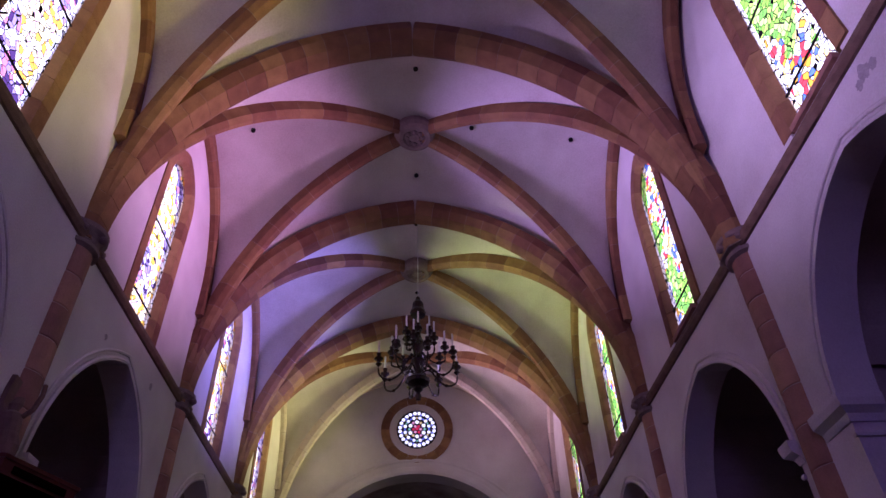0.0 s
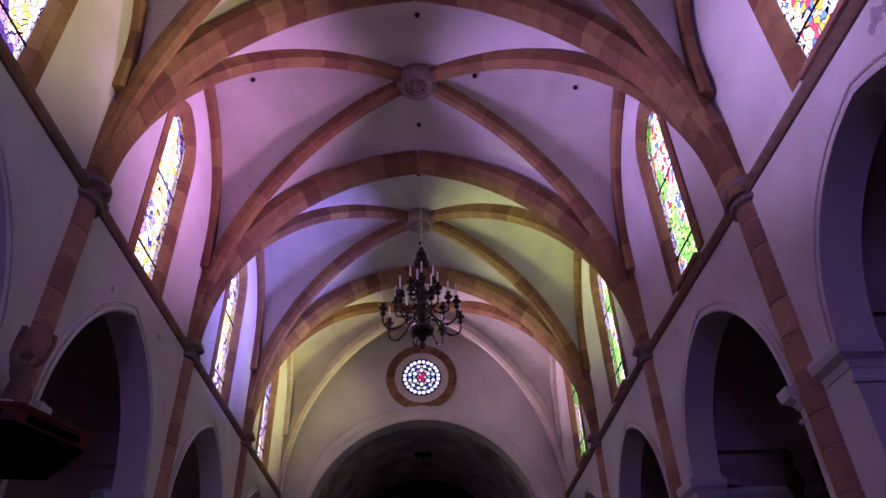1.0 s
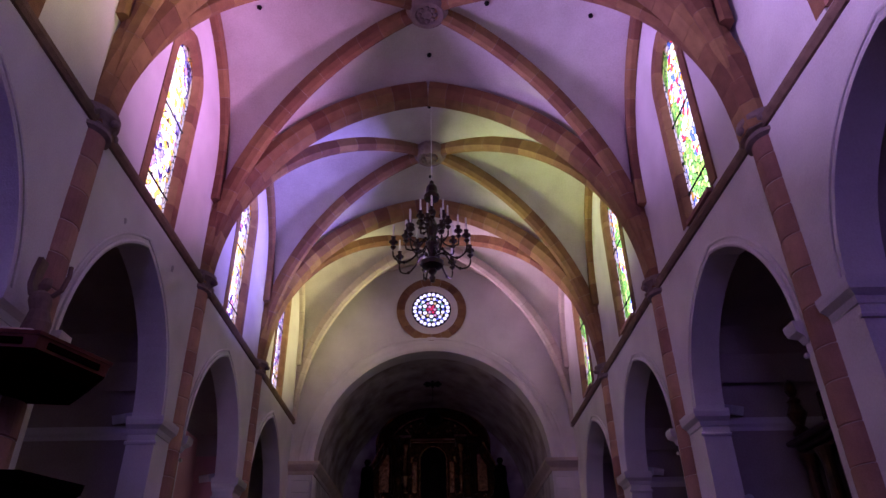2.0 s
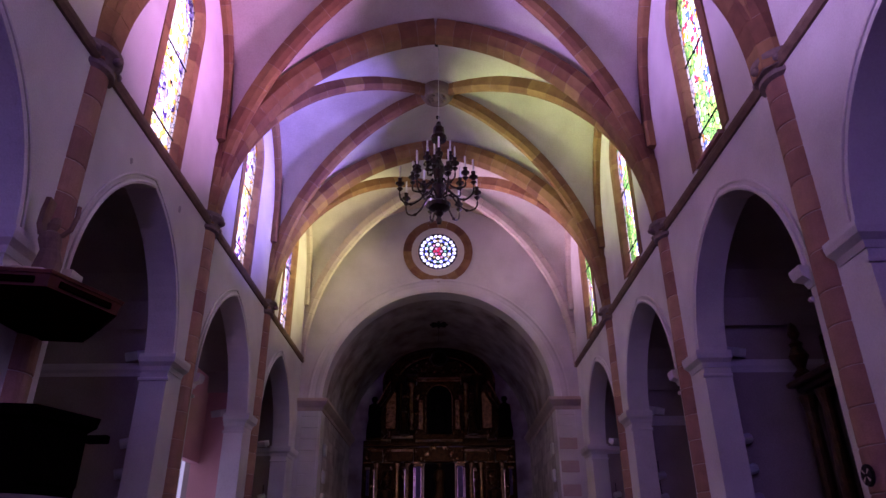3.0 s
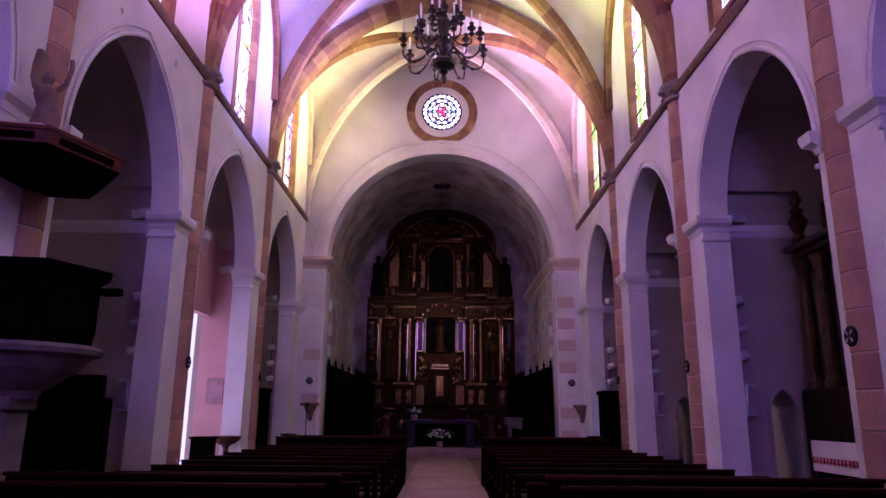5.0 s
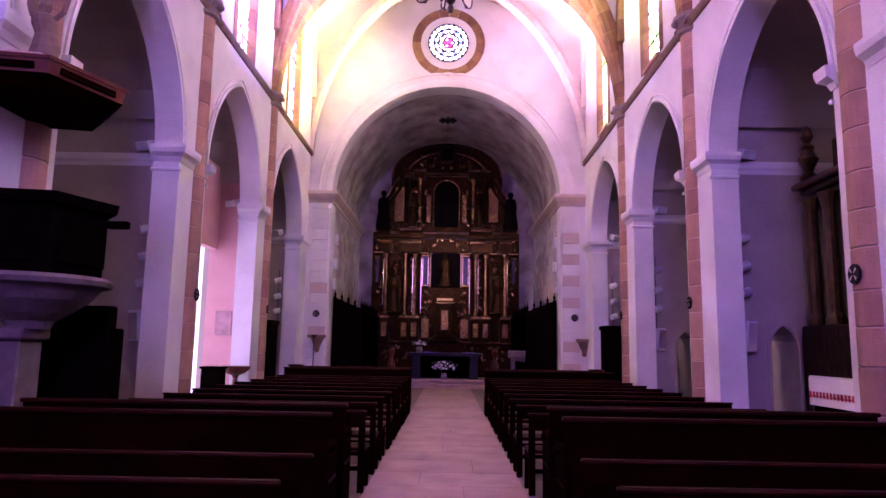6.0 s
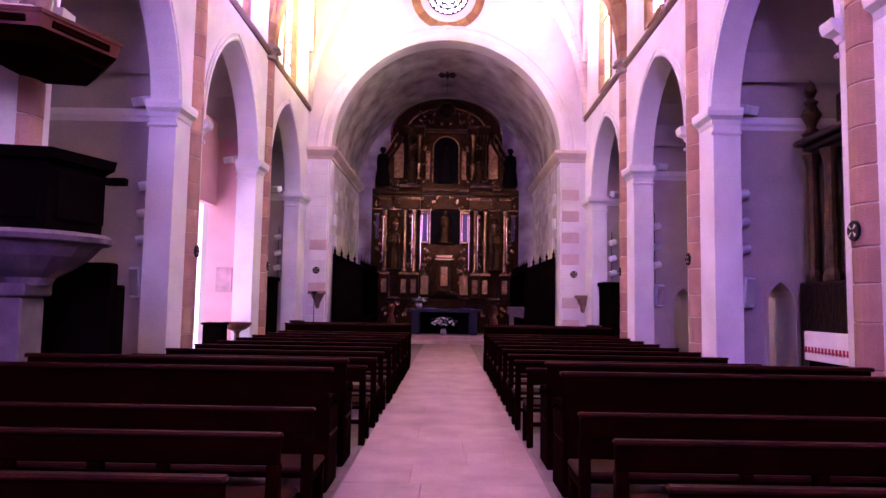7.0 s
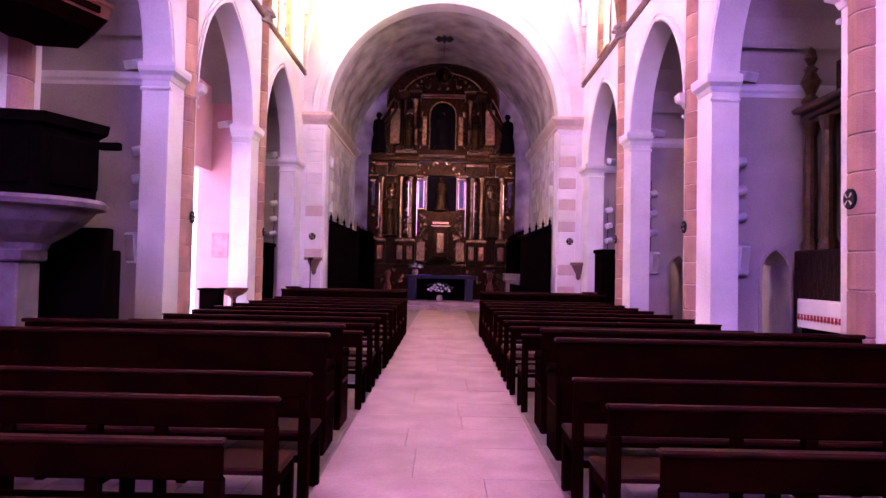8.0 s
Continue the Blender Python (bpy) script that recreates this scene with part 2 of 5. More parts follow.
for r, flip in ((C_HALF, False), (C_HALF + 0.4, True)):
    for i in range(n):
        a, b = math.pi * i / n, math.pi * (i + 1) / n
        q = [(CX + r * math.cos(a), YE + 0.7, C_SPRING + r * math.sin(a)), (CX + r * math.cos(b), YE + 0.7, C_SPRING + r * math.sin(b)),
             (CX + r * math.cos(b), YB, C_SPRING + r * math.sin(b)), (CX + r * math.cos(a), YB, C_SPRING + r * math.sin(a))]
        bm.faces.new([bm.verts.new(p) for p in (q[::-1] if flip else q)])
bmesh.ops.remove_doubles(bm, verts=bm.verts, dist=1e-4)
tagged(part("ceiling_chancel", bm, SMOKED), "smoke-stained barrel vault over the chancel", "ceiling", kind="structure")

# ---- floor ----
tagged(part("floor", boxes((-8.2, 8.0, YW - 0.6, YB + 0.5, -0.4, 0.0)), FLOOR), "worn grey and brown stone floor", "floor", kind="structure")

# ---- vault ----
def quarter(half_x, half_y, rise, n, stilt=0.0):
    """Points of a rib from a capital up to the crown, in fractions: horizontal run 1 to 0 and height 0 to rise."""
    run = math.hypot(half_x, half_y)
    pts = []
    R = (run * run + (rise - stilt) ** 2) / (2 * run)
    top = math.atan2(rise - stilt, R - run)
    for i in range(n + 1):
        a = top * i / n
        pts.append(((R * math.cos(a) - (R - run)) / run, stilt + R * math.sin(a)))
    return pts


NV = 18
NODES = [-7.45, -2.45, 2.55, 7.55, 12.5, 17.5, 22.51]
bm = bmesh.new()
WX = {-1: XL - XM, 1: XR - XM}
for ya, yb in zip(NODES, NODES[1:]):
    yc, hy = (ya + yb) / 2, (yb - ya) / 2
    for sx in (-1, 1):
        for sy in (-1, 1):
            hx = abs(WX[sx]) + (0.14 if sx > 0 else 0.0)
            zf = ZS[sx]
            up = ZCAP - zf
            diag = [(XM + sx * hx * f, yc + sy * hy * f, zf + z + 0.17) for f, z in quarter(hx, hy, 5.3 + up, NV)]
            cross = [(XM + sx * hx * f, yc + sy * hy, zf + z + 0.25) for f, z in (quarter(hx, 0, 6.0 + up, NV, 1.2) if yb > 22 and sy > 0 else quarter(hx, 0, 5.1 + up, NV))]
            wall = [(XM + sx * hx, yc + sy * (hy - 0.35) * f, zf + z + 0.25) for f, z in quarter(hy - 0.35, 0, 5.4 + up, NV, 2.4)]
            for lo, hi in ((cross, diag), (wall, diag)):
                k = 6
                grid = []
                for p, q in zip(lo, hi):
                    row = []
                    for i in range(k + 1):
                        f = i / k
                        v = Vector(p).lerp(Vector(q), f)
                        v.z += 0.25 * math.sin(math.pi * f) * min((v.z - ZCAP) / 5.0, 1.0)
                        row.append(bm.verts.new(v))
                    grid.append(row)
                for a, b in zip(grid, grid[1:]):
                    for i in range(k):
                        bm.faces.new((a[i], a[i + 1], b[i + 1], b[i]))
bmesh.ops.remove_doubles(bm, verts=bm.verts, dist=2e-3)
bmesh.ops.recalc_face_normals(bm, faces=bm.faces)
for f in bm.faces:
    f.smooth = True
VAULT_OB = tagged(part("ceiling_vault", bm, VAULT), "plastered cross vaults of the nave", "ceiling", kind="structure")
tagged(part("roof_slab", boxes((XL - 0.5, XR + 0.5, YW, YE, 15.0, 15.2)), PLASTER), "slab closing the nave above the vaults", "roof", kind="structure")


def wedge(R, turn, section, gap, bands=2):
    """A block of an arch of radius R that turns by turn, its section given as (side, height over the soffit)."""
    b = bmesh.new()
    rings = []
    for i in range(bands + 1):
        rings.append([])
        for s, h in section:
            a = (turn / 2 - gap / (R + h)) * (2 * i / bands - 1)
            rings[-1].append(b.verts.new(((R + h) * math.sin(a), s, (R + h) * math.cos(a) - R)))
    k = len(section)
    for p, q in zip(rings, rings[1:]):
        for i in range(k):
            b.faces.new((p[i], p[(i + 1) % k], q[(i + 1) % k], q[i]))
    b.faces.new(rings[0][::-1])
    b.faces.new(rings[-1])
    bmesh.ops.recalc_face_normals(b, faces=b.faces)
    return b


def chamfered(w, h, c):
    """Rib section: w wide, h high, its lower edges cut by c; z = 0 is the soffit."""
    return [(-w / 2 + c, 0), (w / 2 - c, 0), (w / 2, c), (w / 2, h), (-w / 2, h), (-w / 2, c)]


def rib(name, foot, crown_xy, rise, section, length, mat, parent, stilt=0.0):
    """Blocks of one half arch from its foot up to the crown."""
    fx, fy, fz = foot
    run = math.hypot(crown_xy[0] - fx, crown_xy[1] - fy)
    way = Vector((crown_xy[0] - fx, crown_xy[1] - fy, 0)).normalized()
    R = (run * run + (rise - stilt) ** 2) / (2 * run)
    top = math.atan2(rise - stilt, R - run)
    side = Vector((0, 0, 1)).cross(way)
    centre = Vector((fx, fy, fz + stilt)) + way * R

    def put(me, a, radius=R):
        radial = (-way * math.cos(a) + Vector((0, 0, 1)) * math.sin(a))
        along_ = way * math.sin(a) + Vector((0, 0, 1)) * math.cos(a)
        ob = new(name, me)
        ob.parent = parent
        ob.matrix_basis = Matrix.Translation(centre + radial * radius) @ Matrix((along_, radial.cross(along_), radial)).transposed().to_4x4()
        return ob

    n = max(int(round(R * top / length)), 2)
    me = mesh_from(name, wedge(R, top / n, section, 0.004), mat)
    for i in range(n):
        put(me, top * (i + 0.5) / n)
    core = [(s_ * 0.97, h * 0.9 + 0.012) for s_, h in section]
    put(mesh_from("mortar_core", wedge(R, top + 0.004, core, 0.0, 24), JOINT), top / 2).name = "mortar_core"
    k = int(stilt / length)
    for i in range(max(k - 1, 0), k):
        b = bmesh.new()
        d = stilt / k
        rings = [[b.verts.new((0, s_, h)) for s_, h in section], [b.verts.new((d - 0.008, s_, h)) for s_, h in section]]
        for j in range(len(section)):
            b.faces.new((rings[0][j], rings[0][(j + 1) % len(section)], rings[1][(j + 1) % len(section)], rings[1][j]))
        b.faces.new(rings[0])
        b.faces.new(rings[1][::-1])
        bmesh.ops.recalc_face_normals(b, faces=b.faces)
        ob = put(mesh_from(name, b, mat), 0.0)
        ob.location.z -= stilt - i * d


CROSS = chamfered(0.64, 0.36, 0.15)
DIAG = chamfered(0.28, 0.36, 0.09)
FORM = chamfered(0.22, 0.3, 0.05)
for i, y in enumerate(NODES[1:-1] + [YE - 0.12]):
    arch = tagged(empty("transverse_arch"), "pointed cross arch of banded red and brown sandstone blocks", "arch", group="cross arches", kind="structure")
    for sx in (-1, 1):
        rib("voussoir", (XM + WX[sx] * 1.0 - sx * 0.12, y, ZS[sx] - 0.04), (XM, y), ZCROWN - ZS[sx] + 0.04 + (0.95 if i == 5 else 0.0), CROSS if i < 5 else FORM, 0.42, RIBSTONE if i < 5 else PALE, arch, 1.36 if i == 5 else 0.0)
for ya, yb in zip(NODES[1:], NODES[2:]):
    yc, hy = (ya + yb) / 2, (yb - ya) / 2
    ribs = tagged(empty("vault_ribs"), "diagonal sandstone ribs meeting at a carved boss", "rib", group="vault ribs", kind="structure")
    for sx in (-1, 1):
        for sy in (-1, 1):
            stone = LITSTONE if yb > 22 and sy > 0 else RIBSTONE      # the ribs next to the chancel are coloured pale for the strong light on them
            rib("rib_block", (XM + WX[sx] - sx * 0.1, yc + sy * (hy - 0.15), ZS[sx] - 0.04), (XM, yc), 5.31 + ZCAP - ZS[sx], DIAG, 0.55, stone, ribs)
            rib("wall_rib_block", (XM + WX[sx] - sx * 0.06, yc + sy * (hy - 0.45), ZS[sx] + 0.6), (XM + WX[sx] - sx * 0.06, yc), 4.75 + ZCAP - ZS[sx], FORM, 0.6, stone, ribs, 1.9)

# ---- more materials ----
BROWN = material("brown_stone_moulding", (0.24, 0.15, 0.10), 0.85, spot=(0.15, 0.09, 0.06), scale=6, fine=80, bump=0.4)
IRON = material("black_iron", (0.010, 0.008, 0.008), 0.6, metal=0.0, gloss=0.15, scale=20, fine=90, bump=0.1)
BRONZE = material("dark_bronze", (0.055, 0.035, 0.025), 0.38, metal=0.85, spot=(0.02, 0.014, 0.012), scale=25, fine=120, bump=0.1)
WAX = material("white_wax", (0.85, 0.82, 0.8), 0.4, bump=0.0)
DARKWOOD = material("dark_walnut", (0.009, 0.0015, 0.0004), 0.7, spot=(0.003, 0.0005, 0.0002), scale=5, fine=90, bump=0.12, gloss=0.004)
BLACKWOOD = material("black_oak", (0.0045, 0.0025, 0.002), 0.9, spot=(0.002, 0.0012, 0.001), scale=5, fine=90, bump=0.2, gloss=0.0)
# lighter walnut: the light on pew rails and seats is in the colour
LITWOOD = material("lit_walnut_top", (0.030, 0.0056, 0.0019), 0.55, spot=(0.010, 0.0018, 0.0008), scale=7, fine=90, bump=0.12, gloss=0.05)
REDWOOD = material("reddish_mahogany", (0.16, 0.045, 0.022), 0.4, spot=(0.09, 0.025, 0.014), scale=6, fine=90, bump=0.15, gloss=0.3)
WHITE = material("white_enamel", (0.78, 0.77, 0.76), 0.45, bump=0.03)


def glass(name, ground, figure, cell, lead=0.05, blend=0.52):
    """Leaded glass: pieces of coloured clear glass between dark leads; two palettes lie in large patches."""
    m = bpy.data.materials.new(name)
    m.use_nodes = True
    nt, n = m.node_tree, m.node_tree.nodes
    n.remove(n["Principled BSDF"])
    geo = n.new("ShaderNodeNewGeometry")
    vor, edge, big = n.new("ShaderNodeTexVoronoi"), n.new("ShaderNodeTexVoronoi"), n.new("ShaderNodeTexNoise")
    edge.feature = "DISTANCE_TO_EDGE"
    vor.inputs["Scale"].default_value = edge.inputs["Scale"].default_value = 1 / cell
    big.inputs["Scale"].default_value, big.inputs["Detail"].default_value = 1.3, 1
    for q in (vor, edge, big):
        nt.links.new(geo.outputs["Position"], q.inputs["Vector"])
    sep = n.new("ShaderNodeSeparateColor")
    nt.links.new(vor.outputs["Color"], sep.inputs[0])
    ramps = []
    for palette in (ground, figure):
        r = n.new("ShaderNodeValToRGB")
        r.color_ramp.interpolation = "CONSTANT"
        for i, c in enumerate(palette):
            e = r.color_ramp.elements[i] if i < 2 else r.color_ramp.elements.new(0.5)
            e.position, e.color = i / len(palette), (*c, 1)
        nt.links.new(sep.outputs[0], r.inputs["Fac"])
        ramps.append(r)
    gt = n.new("ShaderNodeMath")
    gt.operation, gt.inputs[1].default_value = "GREATER_THAN", blend
    nt.links.new(big.outputs["Fac"], gt.inputs[0])
    mix = n.new("ShaderNodeMix")
    mix.data_type = "RGBA"
    nt.links.new(gt.outputs[0], mix.inputs["Factor"])
    nt.links.new(ramps[0].outputs[0], mix.inputs["A"])
    nt.links.new(ramps[1].outputs[0], mix.inputs["B"])
    clear, leads, both = n.new("ShaderNodeBsdfTransparent"), n.new("ShaderNodeBsdfDiffuse"), n.new("ShaderNodeMixShader")
    leads.inputs[0].default_value = (0.02, 0.02, 0.02, 1)
    nt.links.new(mix.outputs["Result"], clear.inputs[0])
    lt = n.new("ShaderNodeMath")
    lt.operation, lt.inputs[1].default_value = "LESS_THAN", lead
    nt.links.new(edge.outputs["Distance"], lt.inputs[0])
    nt.links.new(lt.outputs[0], both.inputs[0])
    nt.links.new(clear.outputs[0], both.inputs[1])
    nt.links.new(leads.outputs[0], both.inputs[2])
    nt.links.new(both.outputs[0], n["Material Output"].inputs[0])
    return m


def clear_glass(name, colour):
    m = bpy.data.materials.new(name)
    m.use_nodes = True
    nt, n = m.node_tree, m.node_tree.nodes
    n.remove(n["Principled BSDF"])
    t, g, mx = n.new("ShaderNodeBsdfTransparent"), n.new("ShaderNodeBsdfGlossy"), n.new("ShaderNodeMixShader")
    t.inputs[0].default_value, g.inputs["Roughness"].default_value, mx.inputs[0].default_value = (*colour, 1), 0.1, 0.04
    nt.links.new(t.outputs[0], mx.inputs[1])
    nt.links.new(g.outputs[0], mx.inputs[2])
    nt.links.new(mx.outputs[0], n["Material Output"].inputs[0])
    return m


def daylight(name, colour, strength):
    m = bpy.data.materials.new(name)
    m.use_nodes = True
    nt, n = m.node_tree, m.node_tree.nodes
    n.remove(n["Principled BSDF"])
    e = n.new("ShaderNodeEmission")
    e.inputs[0].default_value, e.inputs[1].default_value = (*colour, 1), strength
    nt.links.new(e.outputs[0], n["Material Output"].inputs[0])
    return m


DOORDAY = daylight("bright_street", (1.0, 0.95, 0.97), 0.27)
DAY = daylight("bright_overcast_sky", (1.0, 0.98, 0.96), 1.9)
GLASS_N = glass("pale_figured_glass", [(1, 1, 1), (1, 0.6, 0.08), (1, 0.92, 0.55), (1, 0.7, 0.78), (1, 1, 0.95)], [(0.9, 0.85, 1), (0.10, 0.05, 0.18), (0.8, 0.3, 0.45), (1, 1, 1), (0.42, 0.33, 0.7), (1, 0.5, 0.1), (1, 1, 1), (1, 1, 1)], 0.10, 0.045)
GLASS_S = glass("green_figured_glass", [(0.3, 0.75, 0.08), (0.5, 0.9, 0.15), (0.22, 0.6, 0.1), (0.6, 0.9, 0.25), (0.9, 1, 0.5)], [(1, 0.5, 0.05), (0.9, 0.9, 1), (0.15, 0.25, 0.8), (1, 0.85, 0.3), (1, 0.9, 0.6), (1, 1, 1), (0.35, 0.2, 0.7), (0.9, 0.95, 1), (0.8, 0.08, 0.1), (1, 1, 1)], 0.10, 0.05, 0.5)
GLASS_E = glass("white_border_glass", [(1, 1, 1), (1, 0.97, 0.85), (0.9, 0.9, 1), (1, 1, 1)], [(1, 1, 1), (1, 0.85, 0.6), (0.8, 0.85, 1), (1, 1, 1)], 0.12, 0.06)


# ---- string course, shafts, capitals, imposts ----
PROFILE = [(0.0, -0.075), (0.045, -0.075), (0.09, -0.02), (0.105, 0.035), (0.075, 0.07), (0.0, 0.07)]
for side, x0 in ((-1, XL), (1, XR)):
    bm = sweep([(face(side, q), q, ZS[side]) for q in (YW, 12.5, YE)], [(-s if side > 0 else s, z) for s, z in PROFILE])
    bmesh.ops.recalc_face_normals(bm, faces=bm.faces)
    tagged(part("trim_string_course", bm, BROWN), "weathered brown stone string course along the wall", "moulding", kind="structure")


def shaft(x0, side, y):
    col = tagged(empty("engaged_column", pose(x0 + side * 0.17, y, 0)), "half-round red sandstone column with a carved capital", "column", group="engaged columns", kind="structure")
    face = math.pi / 2 if side > 0 else -math.pi / 2
    rng = random.Random(int(y * 10) + (3 if side > 0 else 0))
    z = 0.0
    bm = lathe([(0.42, 0.0), (0.42, 0.12), (0.36, 0.18), (0.38, 0.24), (0.31, 0.32), (0.31, 0.4)], 12, face, math.pi)
    part("base", bm, STONE, col)
    z = 0.4
    while z < ZS[side] - 0.16:
        h = min(rng.uniform(0.40, 0.52), ZS[side] - 0.16 - z)
        if ZS[side] - 0.16 - z - h < 0.2:
            h = ZS[side] - 0.16 - z
        r = 0.29 + rng.uniform(-0.004, 0.004)
        bm = lathe([(r - 0.012, 0.004), (r, 0.018), (r, h - 0.016), (r - 0.012, h - 0.004)], 12, face, math.pi)
        for f in bm.faces:
            f.smooth = False
        ob = part("stone_drum", bm, STONE, col)
        ob.location.z = z
        z += h
    bm = lathe([(0.274, 0.35), (0.274, ZS[side] - 0.16)], 12, face, math.pi)
    part("mortar_core", bm, PALE, col)
    bm = lathe([(0.29, -0.2), (0.36, -0.17), (0.36, -0.11), (0.30, -0.08), (0.33, 0.0), (0.38, 0.06), (0.42, 0.10), (0.42, 0.18), (0.38, 0.2), (0.0, 0.2)], 14, face, math.pi)
    for k in range(3):
        a = face + math.pi * (0.2 + 0.3 * k)
        q = (0.40 * math.cos(a), 0.40 * math.sin(a), 0.04)
        r = bmesh.ops.create_icosphere(bm, subdivisions=2, radius=0.075)
        bmesh.ops.transform(bm, matrix=Matrix.Translation(q) @ Matrix.Diagonal((1, 1, 0.85, 1)), verts=r["verts"])
    ob = part("capital", bm, BOSS, col, "scrolled brown stone capital")
    ob.location.z = ZS[side]


for side, x0 in ((-1, XL), (1, XR)):
    for y in SHAFTS:
        shaft(face(side, y), side, y)

IMP = [(0, -0.16), (0.02, -0.16), (0.05, -0.08), (0.13, -0.02), (0.15, 0.06), (0.15, 0.12), (0, 0.12)]
NECK = [(0, -0.03), (0.035, -0.03), (0.045, 0.0), (0.035, 0.03), (0, 0.03)]


def along(points, section, mat, name, label, inward):
    """A moulding along a bent line in plan, its section pointing to the side named by inward (+1 left of the way, -1 right)."""
    bm = bmesh.new()
    pts = [Vector(p) for p in points]
    rings = []
    for i, p in enumerate(pts):
        d0 = (pts[i] - pts[i - 1]).normalized() if i else (pts[1] - pts[0]).normalized()
        d1 = (pts[i + 1] - pts[i]).normalized() if i < len(pts) - 1 else d0
        n0, n1 = Vector((-d0.y, d0.x, 0)) * inward, Vector((-d1.y, d1.x, 0)) * inward
        mit = (n0 + n1).normalized()
        mit = mit / max(mit.dot(n0), 0.3)
        rings.append([bm.verts.new(p + mit * s + Vector((0, 0, z))) for s, z in section])
    k = len(section)
    for a, b in zip(rings, rings[1:]):
        for i in range(k):
            bm.faces.new((a[i], a[(i + 1) % k], b[(i + 1) % k], b[i]))
    bm.faces.new(rings[0])
    bm.faces.new(rings[-1][::-1])
    bmesh.ops.recalc_face_normals(bm, faces=bm.faces)
    return tagged(part(name, bm, mat), label, "moulding", kind="structure")


for side, x0 in ((-1, XL), (1, XR)):
    xb = x0 + side * (THICK + 0.02)
    for y in BAYS:
        for s in (-1, 1):
            j = y + s * A_HALF                      # jamb of the arch
            near = min(SHAFTS + [YE + 0.25], key=lambda q: abs(q - j)) - s * 0.27
            if near > YE:
                near = YE
            x0 = face(side, j)
            path = [(xb, j, A_SPRING), (x0, j, A_SPRING), (x0, near, A_SPRING)]
            inward = 1 if side * s > 0 else -1
            along(path, IMP, PLASTER, "trim_impost", "white moulded impost at the springing of the arch", inward)
            along([(p[0], p[1], p[2] - 0.3) for p in path[:2]] + [(x0, j + s * 0.02, A_SPRING - 0.3)], NECK, PLASTER, "trim_impost_neck", "thin plaster band under the impost", inward)

# mouldings round the arcade arches
for side, x0, rise in ((-1, XL, 2.45), (1, XR, 2.2)):
    for y in BAYS:
        for off, w, d in ((0.0, 0.07, 0.035), (0.13, 0.05, 0.025)):
            bm = bmesh.new()
            n = 36
            rings = []
            for i in range(n + 1):
                u = -A_HALF * math.cos(math.pi * i / n)
                z = arch_z(u, A_HALF, A_SPRING, rise)
                e = 0.01
                ua, ub = max(u - e, -A_HALF), min(u + e, A_HALF)
                t = Vector((0, ub - ua, arch_z(ub, A_HALF, A_SPRING, rise) - arch_z(ua, A_HALF, A_SPRING, rise))).normalized()
                nrm = Vector((0, -t.z, t.y))
                if i == n // 2:
                    nrm = Vector((0, 0, 1.1))
                p = Vector((face(side, y + u), y + u, z))
                rings.append([bm.verts.new(p + nrm * a - Vector((side * b, 0, 0))) for a, b in ((off, -0.01), (off, d), (off + w * 0.5, d * 1.4), (off + w, d), (off + w, -0.01))])
            for a, b in zip(rings, rings[1:]):
                for k in range(5):
                    bm.faces.new((a[k], a[(k + 1) % 5], b[(k + 1) % 5], b[k]))
            bmesh.ops.recalc_face_normals(bm, faces=bm.faces)
            tagged(part("trim_archivolt", bm, PLASTER), "plaster moulding round the pointed arch", "moulding", kind="structure")


# damp stains and patches on the nave walls
DAMP = material("damp_grey_plaster", (0.44, 0.40, 0.42), 0.95, spot=(0.33, 0.29, 0.31), scale=14, fine=60, bump=0.5)
for k, (side, y, z, size) in enumerate(((1, 4.22, 7.50, 0.10), (1, 4.07, 7.45, 0.07), (1, 4.34, 7.43, 0.06), (-1, 10.9, 7.55, 0.07), (-1, 8.9, 7.3, 0.05))):
    bm = bmesh.new()
    rim = []
    for i in range(22):
        a = 2 * math.pi * i / 22
        r = size * (1 + 0.55 * noise.noise(Vector((math.cos(a) * 1.7 + k * 9, math.sin(a) * 1.7, k))))
        rim.append(bm.verts.new((face(side, y) - side * 0.003, y + r * math.cos(a), z + r * math.sin(a))))
    bm.faces.new(rim if side < 0 else rim[::-1])
    tagged(part("trim_damp_stain", bm, DAMP), "small grey damp stain on the white plaster", "stain", kind="structure")

# ---- lancet windows ----
def lancet_outline(grow, n=14, sill=None):
    """Outline of a lancet in (along, up), grown by grow, from the foot on one side round to the other."""
    h = W_HALF + grow
    zs = W_SILL - grow * 0.2 if sill is None else sill
    pts = [(-h, zs)]
    for i in range(n + 1):
        u = -h * math.cos(math.pi * i / n)
        pts.append((u, arch_z(u, h, W_SPRING, W_RISE + grow)))
    return pts + [(h, zs)]


